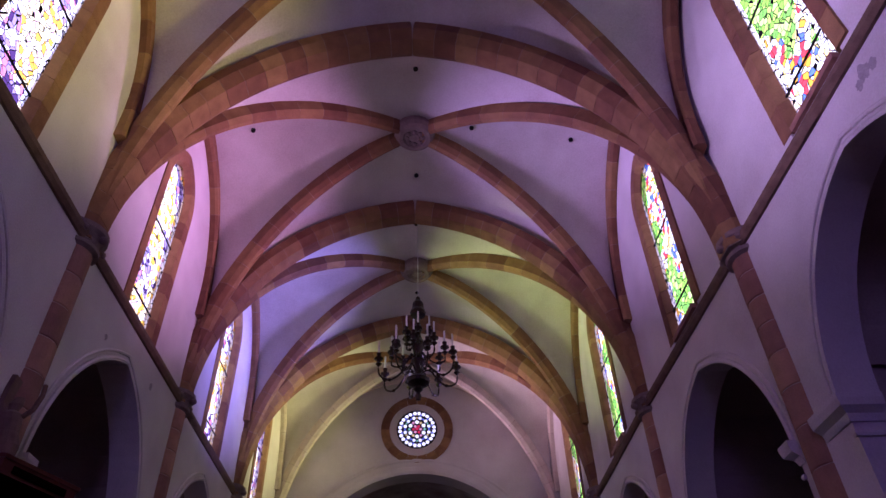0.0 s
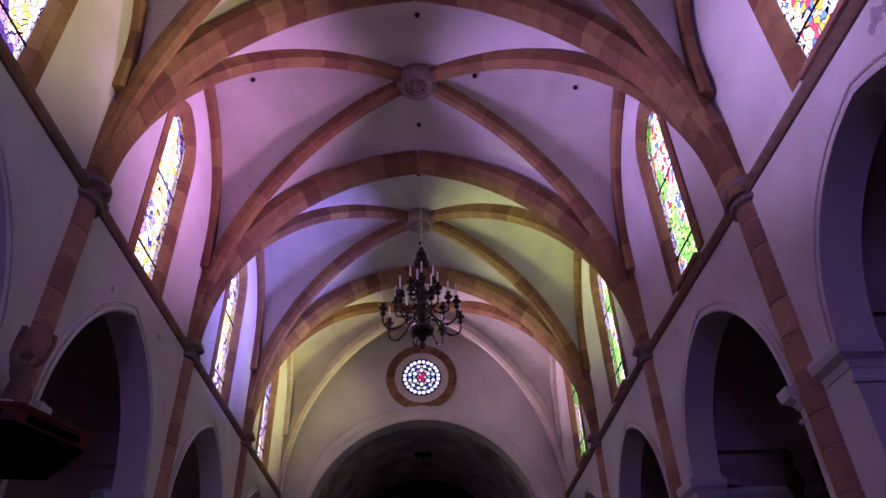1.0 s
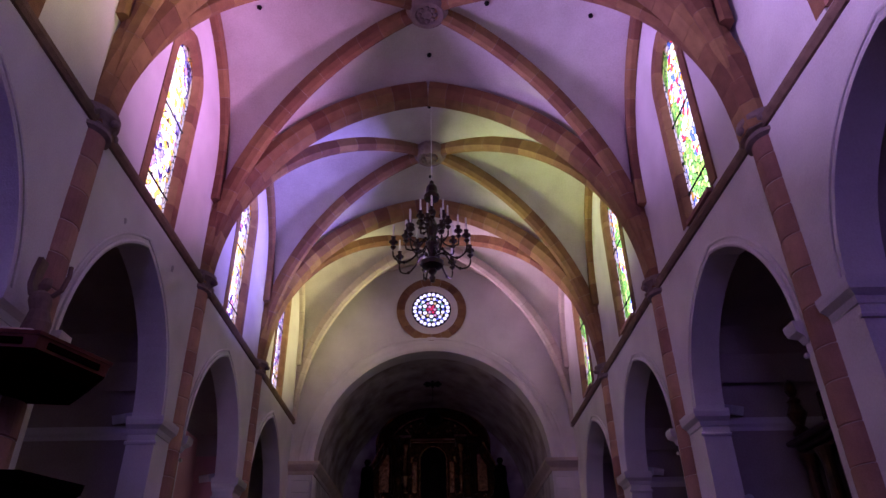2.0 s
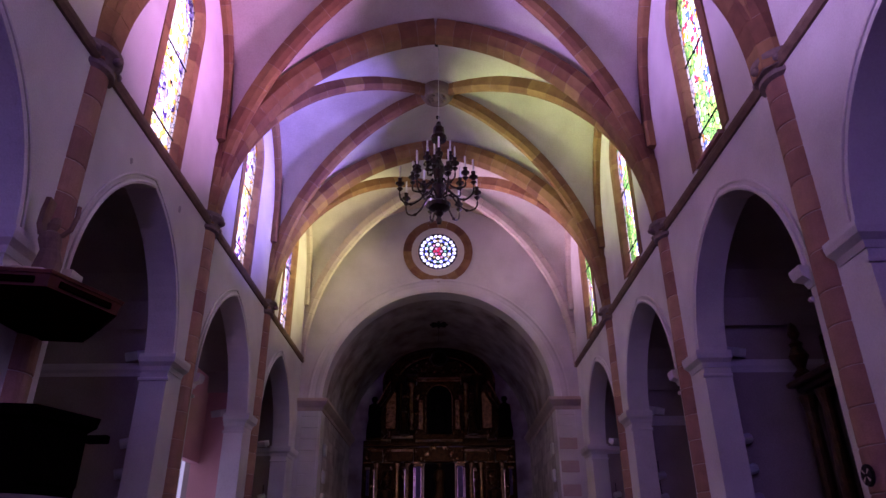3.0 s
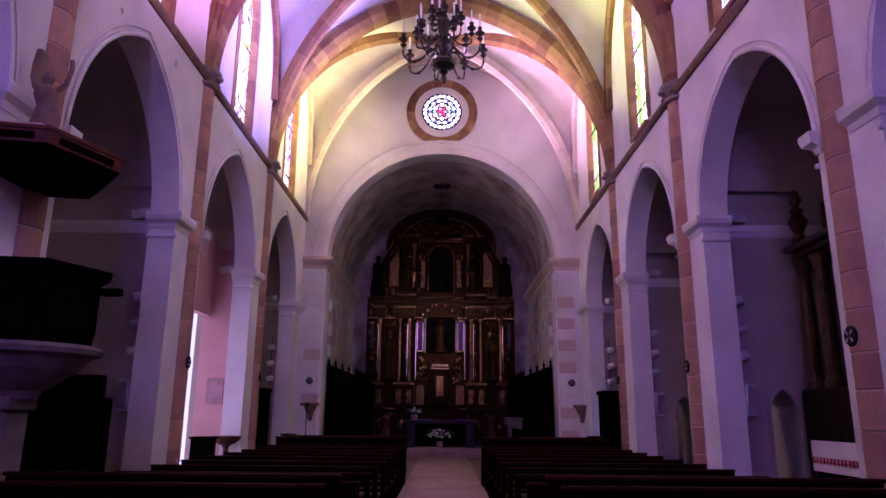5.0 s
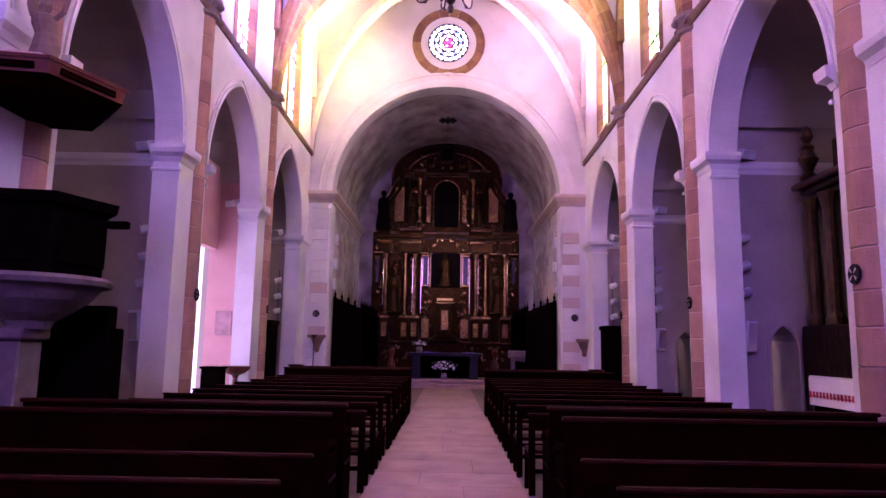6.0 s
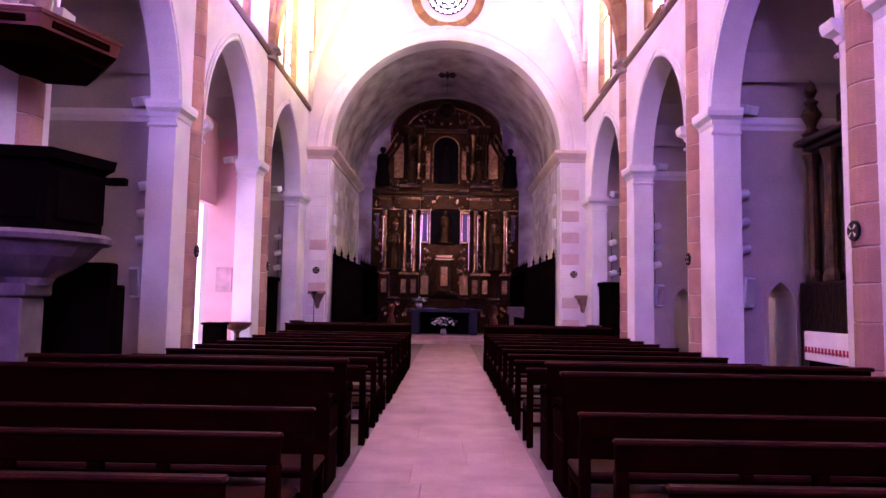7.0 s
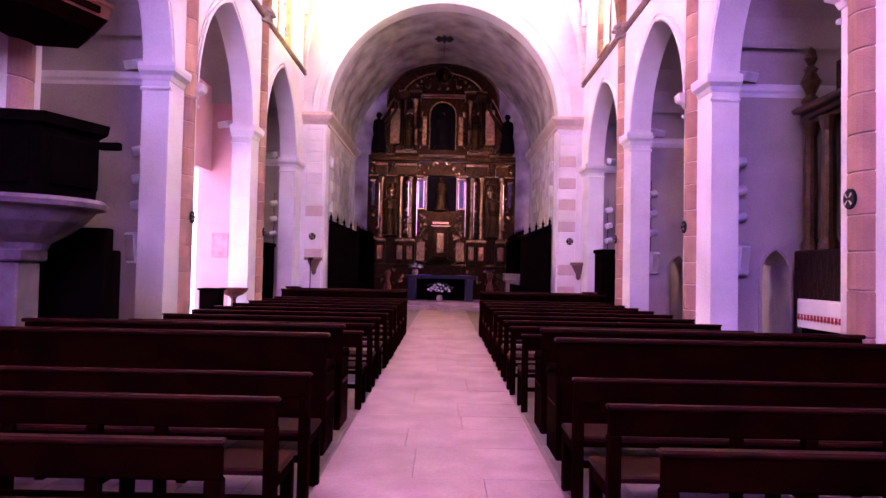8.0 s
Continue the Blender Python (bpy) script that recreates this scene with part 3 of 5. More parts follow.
def lancet(x0, side, y, mat):
    win = tagged(empty("window_lancet", pose(x0, y, 0)), "tall leaded stained glass lancet in a red stone surround", "window", group="lancet windows", kind="structure")
    # blocks of the surround
    rng = random.Random(int(y * 7) + side)
    outer, inner = lancet_outline(0.33, 20, W_SILL - 0.02), lancet_outline(0.0, 20, W_SILL - 0.02)
    spl = lancet_outline(0.10, 20, W_SILL - 0.02)

    def block(pairs):
        bm = bmesh.new()
        rings = []
        for o, s, i in pairs:
            rings.append([bm.verts.new(q) for q in ((side * 0.02, o[0], o[1]), (-side * 0.022, o[0], o[1]), (-side * 0.022, s[0], s[1]), (side * 0.10, i[0], i[1]), (side * 0.14, i[0] * 1.2, i[1]))])
        for a, b in zip(rings, rings[1:]):
            for k in range(5):
                bm.faces.new((a[k], a[(k + 1) % 5], b[(k + 1) % 5], b[k]))
        bm.faces.new(rings[0])
        bm.faces.new(rings[-1][::-1])
        bmesh.ops.recalc_face_normals(bm, faces=bm.faces)
        part("surround_block", bm, RIBSTONE, win)

    for s in (0, -1):
        z = W_SILL - 0.02
        while z < W_SPRING - 0.05:
            h = min(rng.uniform(0.42, 0.62), W_SPRING - z)
            f = lambda q, zz: (q[s][0], zz)
            block([(f(outer, zz), f(spl, zz), f(inner, zz)) for zz in (z + 0.005, z + h - 0.005)])
            z += h
    body = list(zip(outer[1:-1], spl[1:-1], inner[1:-1]))
    for k in range(0, 20, 4):
        block(body[k:k + 5])
    # glass in panels between iron bars
    edge = lancet_outline(-0.0, 24)
    levels = [W_SILL, 8.62, 10.2, W_SPRING + W_RISE]
    for a, b in zip(levels, levels[1:]):
        bm = bmesh.new()
        cols = 14
        for ring, hw0, hw1, mi in (("border", 0.40, 0.5, 1), ("pane", 0.0, 0.40, 0)):
            for i in range(cols):
                for sg in (-1, 1):
                    u0, u1 = sg * (hw0 + (hw1 - hw0) * i / cols), sg * (hw0 + (hw1 - hw0) * (i + 1) / cols)
                    t0, t1 = min(b, arch_z(u0, W_HALF, W_SPRING, W_RISE)), min(b, arch_z(min(abs(u1), W_HALF), W_HALF, W_SPRING, W_RISE))
                    if max(t0, t1) > a + 0.01:
                        fc = bm.faces.new([bm.verts.new((side * 0.09, uu, zz)) for uu, zz in ((u0, a), (u1, a), (u1, max(t1, a)), (u0, max(t0, a)))])
                        fc.material_index = mi
        ob = part("glass_panel", bm, [mat, GLASS_E], win)
        bmesh_bar = boxes((side * 0.075 - 0.01, side * 0.075 + 0.01, -0.5, 0.5, a - 0.014, a + 0.014))
        if a > W_SILL:
            part("saddle_bar", bmesh_bar, IRON, win)
        else:
            bmesh_bar.free()
    bm = boxes((min(-side * 0.06, side * 0.5), max(-side * 0.06, side * 0.5), -0.55, 0.55, W_SILL - 0.08, W_SILL + 0.01))
    part("sill", bm, STONE, win)


for side, x0, mat in ((-1, XL, GLASS_N), (1, XR, GLASS_S)):
    for y in BAYS[1:]:
        lancet(face(side, y), side, y, mat)
    bm = sweep([(face(side, q) + side * 0.26, q, 10.0) for q in (YW + 0.1, 12.5, YE - 0.1)], [(-0.01, -2.2), (0.01, -2.2), (0.01, 3.0), (-0.01, 3.0)])
    bmesh.ops.recalc_face_normals(bm, faces=bm.faces)
    tagged(part("backdrop_sky", bm, DAY), "bright overcast sky outside the windows", "sky", kind="structure")

# ---- bosses and hooks of the vault ----
for ya, yb in zip(NODES[1:], NODES[2:]):
    yc = (ya + yb) / 2
    if yc < 5 or yc > 18:
        continue
    boss = tagged(empty("vault_boss", pose(XM + 0.02, yc, ZCAP + 5.34) @ Matrix.Scale(1.14, 4)), "round carved stone boss under the crossing of the ribs", "boss", group="bosses", kind="structure")
    bm = lathe([(0.0, -0.10), (0.09, -0.10), (0.11, -0.07), (0.2, -0.07), (0.23, -0.11), (0.3, -0.11), (0.36, -0.06), (0.40, 0.02), (0.40, 0.12), (0.34, 0.2), (0.34, 0.5)], 24)
    part("boss_body", bm, BOSS, boss)
    for k in range(8):
        a = 2 * math.pi * k / 8
        bm = bmesh.new()
        bmesh.ops.create_icosphere(bm, subdivisions=1, radius=0.05)
        ob = part("carved_leaf", bm, BOSS, boss)
        ob.location = (0.15 * math.cos(a), 0.15 * math.sin(a), -0.09)

# ---- rose window ----
RX, RZ = -0.15, 12.1
rose = tagged(empty("window_rose", pose(RX, YE, RZ)), "round window of small coloured lights in a red stone ring", "window", kind="structure")
n = 20
for k in range(n):
    bm = bmesh.new()
    rings = []
    for i in range(4):
        a = 2 * math.pi * (k + 0.015 + 0.97 * i / 3) / n
        c, s = math.cos(a), math.sin(a)
        rings.append([bm.verts.new((r * c, y, r * s)) for r, y in ((1.27, 0.02), (1.27, -0.03), (1.15, -0.06), (1.02, -0.02), (0.71, 0.10), (0.71, 0.14))])
    for a, b in zip(rings, rings[1:]):
        for i in range(6):
            bm.faces.new((a[i], a[(i + 1) % 6], b[(i + 1) % 6], b[i]))
    bm.faces.new(rings[0])
    bm.faces.new(rings[-1][::-1])
    bmesh.ops.recalc_face_normals(bm, faces=bm.faces)
    part("ring_block", bm, RIBSTONE, rose)
bm = bmesh.new()
bmesh.ops.create_circle(bm, cap_ends=True, segments=40, radius=0.72, matrix=pose(0, -0.004, 0, 90))
part("tracery_plate", bm, IRON, rose, "dark pierced tracery plate")
LIGHTS = {"red": (0.9, 0.05, 0.12), "white": (1, 1, 1), "blue": (0.18, 0.25, 1.0), "green": (0.3, 0.8, 0.5), "pale": (0.8, 0.85, 1.0), "gold": (1.0, 0.8, 0.3), "rose": (1.0, 0.45, 0.6)}
LIT = {k: daylight("backlit_%s_glass" % k, c, 1.0 if k in ("white", "pale") else 0.6) for k, c in LIGHTS.items()}
turned = lambda r, n, k: (r * math.cos(2 * math.pi * k / n), r * math.sin(2 * math.pi * k / n))
cells = [(0, 0.02, 0.075, "red")]
cells += [(*turned(0.125, 6, q), 0.062, "red" if q % 2 else "rose") for q in range(6)]
cells += [(*turned(0.27, 6, q + 0.5), 0.085, "white") for q in range(6)]
cells += [(*turned(0.27, 6, q), 0.058, ("green", "gold", "rose")[q % 3]) for q in range(6)]
cells += [(*turned(0.43, 12, q + 0.5), 0.075, "white" if q % 2 else "pale") for q in range(12)]
cells += [(*turned(0.43, 12, q), 0.045, ("blue", "green", "blue", "gold")[q % 4]) for q in range(12)]
cells += [(*turned(0.605, 12, q + s_ * 0.23), 0.082, "white") for q in range(12) for s_ in (-1, 1)]
cells += [(*turned(0.545, 12, q + 0.5), 0.04, "blue") for q in range(12)]
for x, z, r, c in cells:
    bm = bmesh.new()
    bmesh.ops.create_circle(bm, cap_ends=True, segments=10, radius=r * 0.82, matrix=pose(x, -0.012, z, 90))
    part("glass_light", bm, LIT[c], rose)

BANDED = material("dull_rose_stone", (0.58, 0.43, 0.41), 0.9, spot=(0.50, 0.36, 0.34), scale=3, fine=60, bump=0.3)

# ---- chancel arch mouldings, piers and imposts ----
bm = bmesh.new()
n = 48
sec = [(0.0, 0.0), (0.0, -0.05), (0.10, -0.07), (0.22, -0.05), (0.26, -0.03), (0.40, -0.04), (0.46, -0.07), (0.52, -0.05), (0.52, 0.0)]
rings = []
for i in range(n + 1):
    a = math.pi * i / n
    rings.append([bm.verts.new((CX + (C_HALF + r) * math.cos(a), YE + y, C_SPRING + (C_HALF + r) * math.sin(a))) for r, y in sec])
for a, b in zip(rings, rings[1:]):
    for i in range(len(sec) - 1):
        bm.faces.new((a[i], a[i + 1], b[i + 1], b[i]))
bmesh.ops.recalc_face_normals(bm, faces=bm.faces)
tagged(part("trim_chancel_arch", bm, PLASTER), "pale moulded surround of the chancel arch", "moulding", kind="structure")
CIMP = [(0, -0.28), (0.04, -0.28), (0.06, -0.18), (0.16, -0.08), (0.22, 0.0), (0.22, 0.10), (0, 0.10)]
for s in (-1, 1):
    xi, xo = CX + s * C_HALF, XL if s < 0 else XR
    along([(xo, YE, C_SPRING - 0.02), (xi, YE, C_SPRING - 0.02), (xi, YB, C_SPRING - 0.02)], CIMP, PALE, "trim_chancel_impost", "moulded stone impost of the chancel arch", 1 if s > 0 else -1)
    pier = tagged(empty("chancel_pilaster", pose(0, 0, 0)), "banded stone pilaster beside the chancel arch", "pilaster", group="chancel pilasters", kind="structure")
    lo, hi = sorted((xi + s * 0.06, xi + s * 0.62))
    z = 0.0
    rng = random.Random(4)
    k = 0
    while z < C_SPRING - 0.34:
        h = min(0.36, C_SPRING - 0.34 - z)
        dark = s > 0 and k in (2, 4, 8, 10, 12, 14) or s < 0 and k in (5, 9)
        bm = boxes((lo, hi, YE - 0.06, YE + 0.02, z + 0.004, z + h - 0.004), bevel=0.008)
        part("stone_course", bm, BANDED if dark else PLASTER, pier)
        z += h
        k += 1

# small stone brackets on the pilasters
for s, x in ((-1, -4.3), (1, 4.45)):
    br = tagged(empty("stone_bracket", pose(x, YE - 0.06, 1.3)), "carved stone bracket shelf fixed to the pilaster", "bracket", group="stone brackets")
    part("console", lathe([(0.02, 0.0), (0.07, 0.05), (0.09, 0.2), (0.17, 0.36), (0.22, 0.48)], 10, math.pi, math.pi), BROWN, br)
    part("shelf", boxes((-0.28, 0.28, -0.30, 0.0, 0.48, 0.58), bevel=0.015), BROWN, br)

# ---- altar steps, altar, flowers, lectern ----
for i, (y, z) in enumerate(((25.9, 0.0), (26.4, 0.15))):
    bm = boxes((-3.3 if i else -3.0, 3.0 if i else 2.7, y, YB - 0.02, z + 0.002, z + 0.15), bevel=0.012)
    tagged(part("altar_step", bm, AISLE), "pale stone step of the altar platform", "step", group="altar steps", kind="structure")
ZA = 0.30
MARBLE = material("dark_blue_marble", (0.014, 0.011, 0.026), 0.45, spot=(0.007, 0.006, 0.014), scale=4, fine=40, bump=0.05, gloss=0.2)
altar = tagged(empty("altar_table", pose(-0.12, 27.6, ZA)), "stone altar table with a dark blue top on two supports", "altar")
part("tabletop", boxes((-1.45, 1.45, -0.5, 0.5, 0.88, 1.02), bevel=0.015), MARBLE, altar)
for s in (-1, 1):
    part("support", boxes((s * 1.15 - 0.16, s * 1.15 + 0.16, -0.4, 0.4, 0.0, 0.88), bevel=0.02), MARBLE, altar)
part("back_panel", boxes((-1.0, 1.0, 0.2, 0.3, 0.0, 0.87)), BLACKWOOD, altar)
BLUECLOTH = material("violet_cloth", (0.14, 0.09, 0.5), 0.8, scale=8, fine=80, bump=0.1)
for x in (-0.75, 0.80):
    cl = boxes((x - 0.25, x + 0.25, 27.1, 27.5, ZA + 1.022, ZA + 1.05), bevel=0.01)
    tagged(part("altar_cloth", cl, BLUECLOTH), "small folded violet cloth lying on the altar", "cloth", group="altar cloths")
LEAF = material("green_leaves", (0.05, 0.09, 0.04), 0.6, scale=10, fine=60, bump=0.1)
PETAL = material("white_petals", (0.8, 0.78, 0.72), 0.6, scale=20, fine=90, bump=0.1)


def bouquet(place, radius, height, count, seed, label):
    rng = random.Random(seed)
    fl = tagged(empty("flower_arrangement", pose(*place)), label, "flowers", group="altar flowers")
    part("vase", lathe([(0.07, 0), (0.1, 0.02), (0.13, 0.12), (0.09, 0.2), (0.11, 0.24)], 12), SMOKED, fl)
    for k in range(count * 2):
        a, r, z = rng.uniform(0, 6.28), radius * math.sqrt(rng.random()), height * rng.uniform(0.3, 0.9)
        bm = bmesh.new()
        v = [bm.verts.new(q) for q in ((0, 0, 0), (0.035, 0.05, 0.02), (0, 0.15, 0.0), (-0.035, 0.05, 0.02), (0, 0.07, -0.02))]
        for f in ((0, 1, 4), (1, 2, 4), (2, 3, 4), (3, 0, 4)):
            bm.faces.new([v[i] for i in f])
        ob = part("leaf", bm, LEAF, fl)
        ob.matrix_basis = pose(r * math.cos(a), r * math.sin(a), 0.2 + z, rng.uniform(-40, 40), rng.uniform(-40, 40), math.degrees(a) - 90)
    me = None
    for k in range(count):
        a, r = rng.uniform(0, 6.28), radius * math.sqrt(rng.random())
        if me is None:
            bm = bmesh.new()
            for i in range(6):
                t = 2 * math.pi * i / 6
                c, s = math.cos(t), math.sin(t)
                q = [bm.verts.new(p) for p in ((0, 0, 0), (0.03 * c - 0.02 * s, 0.03 * s + 0.02 * c, 0.015), (0.065 * c, 0.065 * s, 0.03), (0.03 * c + 0.02 * s, 0.03 * s - 0.02 * c, 0.015))]
                bm.faces.new(q)
            me = mesh_from("blossom", bm, PETAL)
        ob = new("blossom", me)
        ob.parent = fl
        ob.matrix_basis = pose(r * math.cos(a), r * math.sin(a), 0.22 + height * (1.0 - 0.5 * r / radius) * rng.uniform(0.6, 1.05), 60 + rng.uniform(-40, 30), rng.uniform(-40, 40), 0)


bouquet((-0.15, 26.75, ZA), 0.45, 0.55, 26, 5, "loose bunch of white flowers with leaves before the altar")
bouquet((-1.15, 27.45, ZA + 1.02), 0.26, 0.25, 22, 8, "round bunch of white flowers standing on the altar")
lect = tagged(empty("stone_lectern", pose(2.75, 27.2, ZA)), "grey stone ambo beside the altar", "lectern")
part("pedestal", boxes((-0.27, 0.27, -0.2, 0.2, 0.0, 0.85), bevel=0.02), BOSS, lect)
part("desk", boxes((-0.36, 0.36, -0.28, 0.28, 0.85, 1.15), bevel=0.03), BOSS, lect)
ped = tagged(empty("stone_pedestal", pose(3.42, 26.6, 0.30)), "short white stone pedestal with a square cap", "pedestal")
part("column", lathe([(0.2, 0.0), (0.2, 0.06), (0.14, 0.1), (0.13, 0.78), (0.19, 0.86)], 14), WHITE, ped)
part("cap", boxes((-0.22, 0.22, -0.22, 0.22, 0.86, 0.95), bevel=0.01), WHITE, ped)
for x in (-2.3, 1.9):
    b = tagged(empty("baluster_stand", pose(x, 27.9, ZA)), "turned wooden candle stand beside the altar", "candle stand", group="candle stands")
    part("stem", lathe([(0.2, 0.0), (0.2, 0.08), (0.08, 0.16), (0.16, 0.5), (0.07, 0.8), (0.14, 1.1), (0.06, 1.2)], 12), REDWOOD, b)
    part("drip_pan", lathe([(0.06, 1.2), (0.2, 1.26), (0.2, 1.3), (0.05, 1.3)], 12), BRONZE, b)

# ---- gilded altarpiece ----
GOLD = material("dull_gilding", (0.34, 0.19, 0.075), 0.22, metal=1.0, spot=(0.02, 0.008, 0.003), scale=7, fine=70, bump=0.6)
# brighter copy of the gilding, set where cornices and edges show highlights
GLEAM = material("glint_gilding", (0.82, 0.62, 0.47), 0.15, metal=1.0, spot=(0.40, 0.24, 0.14), scale=5, fine=40, bump=0.08)
CARVED = material("carved_brown_gilding", (0.046, 0.021, 0.005), 0.3, metal=0.7, spot=(0.003, 0.0013, 0.0006), scale=11, fine=35, bump=0.9, gloss=0.06)
LILAC = material("violet_marbled_panel", (0.07, 0.035, 0.10), 0.55, spot=(0.012, 0.006, 0.02), scale=12, fine=60, bump=0.05, gloss=0.25)
# near-black that paints the shade of the altarpiece's niches, also on dark statues
NICHE = material("niche_shade_black", (0.005, 0.003, 0.003), 0.9, scale=5, fine=50, bump=0.2, gloss=0.02)
YR, RC = 29.2, -0.17
ret = tagged(empty("altarpiece", pose(RC, YR, 0)), "carved and gilded baroque altarpiece of two storeys under a round gable", "altarpiece")
bm = boxes((-3.2, 3.2, 0.15, 0.6, 0.3, 6.5), (-2.45, 2.45, 0.15, 0.6, 6.5, 8.85))
part("back_wall", bm, CARVED, ret, "carved dark brown back wall")


def leaning(*rows, lean=0.24):
    """Boxes whose front face leans back, tilted to throw the nave's light back as a glint."""
    b = bmesh.new()
    for x0, x1, y0, y1, z0, z1 in rows:
        vs = box(b, x0, x1, y0, y1, z0, z1)
        for v in vs:
            if v.co.y < y0 + 1e-5 and v.co.z > z1 - 1e-5:
                v.co.y += (z1 - z0) * lean
    return b


def glint_bead(x, z0, z1, r=0.026, y=0.06):
    """An upright strip added as the bright glint beside a column or panel."""
    part("glint_bead", lathe([(r * 0.6, z0), (r, z0 + 0.03), (r, z1 - 0.03), (r * 0.6, z1)], 10, centre=(x, y, 0)), GLEAM, ret)


def disc_half(r0, r1, y0, y1, z, n=24):
    b = bmesh.new()
    rings = []
    for i in range(n + 1):
        a = math.pi * i / n
        rings.append([b.verts.new((r * math.cos(a), y, z + r * math.sin(a))) for r, y in ((r0, y0), (r1, y0), (r1, y1), (r0, y1))])
    for p, q in zip(rings, rings[1:]):
        for i in range(4):
            b.faces.new((p[i], p[(i + 1) % 4], q[(i + 1) % 4], q[i]))
    b.faces.new(rings[0])
    b.faces.new(rings[-1][::-1])
    bmesh.ops.recalc_face_normals(b, faces=b.faces)
    return b


b = disc_half(0.0, 2.42, 0.15, 0.5, 0.0)
bmesh.ops.transform(b, matrix=Matrix.Translation((0, 0, 8.85)) @ Matrix.Diagonal((1, 1, 0.66, 1)), verts=b.verts)
part("gable", b, CARVED, ret)
for r in (2.36, 1.72):
    b = disc_half(r, r + 0.09, -0.1, 0.3, 0.0)
    bmesh.ops.transform(b, matrix=Matrix.Translation((0, 0, 8.9)) @ Matrix.Diagonal((1, 1, 0.66, 1)), verts=b.verts)
    part("gable_moulding", b, GOLD, ret)
b = lathe([(0.0, -0.3), (0.25, -0.25), (0.42, 0.0), (0.3, 0.25), (0.1, 0.4), (0, 0.42)], 12)
ob = part("crest", b, CARVED, ret, "carved crest in the gable")
ob.location = (0, -0.02, 9.95)


def opening(x0, x1, z0, z1, name):
    """A round-headed niche: a flat face coloured dark as a recess's shade, gilded edge."""
    c, h = (x0 + x1) / 2, (x1 - x0) / 2
    b = bmesh.new()
    pts = [(x0, z0), (x1, z0)] + [(c + h * math.cos(math.pi * i / 14), z1 - h + h * math.sin(math.pi * i / 14)) for i in range(15)]
    b.faces.new([b.verts.new((x, 0.14, z)) for x, z in pts])
    part(name, b, NICHE, ret, "flat round-headed niche face, its shade painted near-black")
    b = bmesh.new()
    path = [(x0, 0.12, z0)] + [(c - h * math.cos(math.pi * i / 16), 0.12, z1 - h + h * math.sin(math.pi * i / 16)) for i in range(17)] + [(x1, 0.12, z0)]
    sweep(path, circle(0.045, 8), b, up=Vector((0, 1, 0)))
    part("niche_moulding", b, GLEAM if z0 < 5 else GOLD, ret)


opening(-0.66, 0.68, 4.1, 6.1, "niche")
opening(-0.57, 0.58, 6.75, 8.85, "niche")
# figures in the niches and on the cornices: plain draped shapes
FIG = [(0.0, 1.0), (0.06, 0.99), (0.09, 0.92), (0.05, 0.84), (0.17, 0.78), (0.2, 0.6), (0.15, 0.45), (0.2, 0.15), (0.24, 0.0)]


def figure(x, y, z, h, mat, seed=0):
    b = lathe([(r * h * 0.85, q * h) for r, q in FIG[::-1]], 12)
    rng = random.Random(seed)
    for v in b.verts:
        v.co.x *= 1 + 0.12 * math.sin(v.co.z * 14 + seed)
        v.co.y *= 0.8
    o = new("statue", mesh_from("statue", b, mat))
    o.location = (x, y, z)
    tagged(o, "small carved standing statue on the altarpiece", "statue", group="altarpiece statues")


figure(RC, YR - 0.02, 4.12, 1.45, CARVED, 1)
figure(RC, YR - 0.02, 6.77, 1.6, NICHE, 2)
for x in (-1.45, 1.4):
    figure(RC + x, YR - 0.55, 6.62, 1.15, CARVED, 3)
for x in (-2.75, 2.8):
    figure(RC + x, YR - 0.1, 6.6, 1.7, NICHE, 4)
    figure(RC + x * 0.82, YR - 0.05, 3.0, 1.9, CARVED, 6)


def column(x, y, z0, z1, r, mat=GOLD):
    h = z1 - z0
    b = lathe([(r * 1.5, 0), (r * 1.5, 0.06), (r * 1.2, 0.12), (r, 0.18), (r * 1.08, h * 0.32), (r * 1.3, h * 0.34), (r, h * 0.36), (r * 0.85, h - 0.3), (r * 1.1, h - 0.24), (r * 1.5, h - 0.08), (r * 1.7, h)], 12)
    for f in b.faces:
        f.smooth = True
    o = part("column", b, mat, ret, "gilded turned column")
    o.location = (x, y, z0)


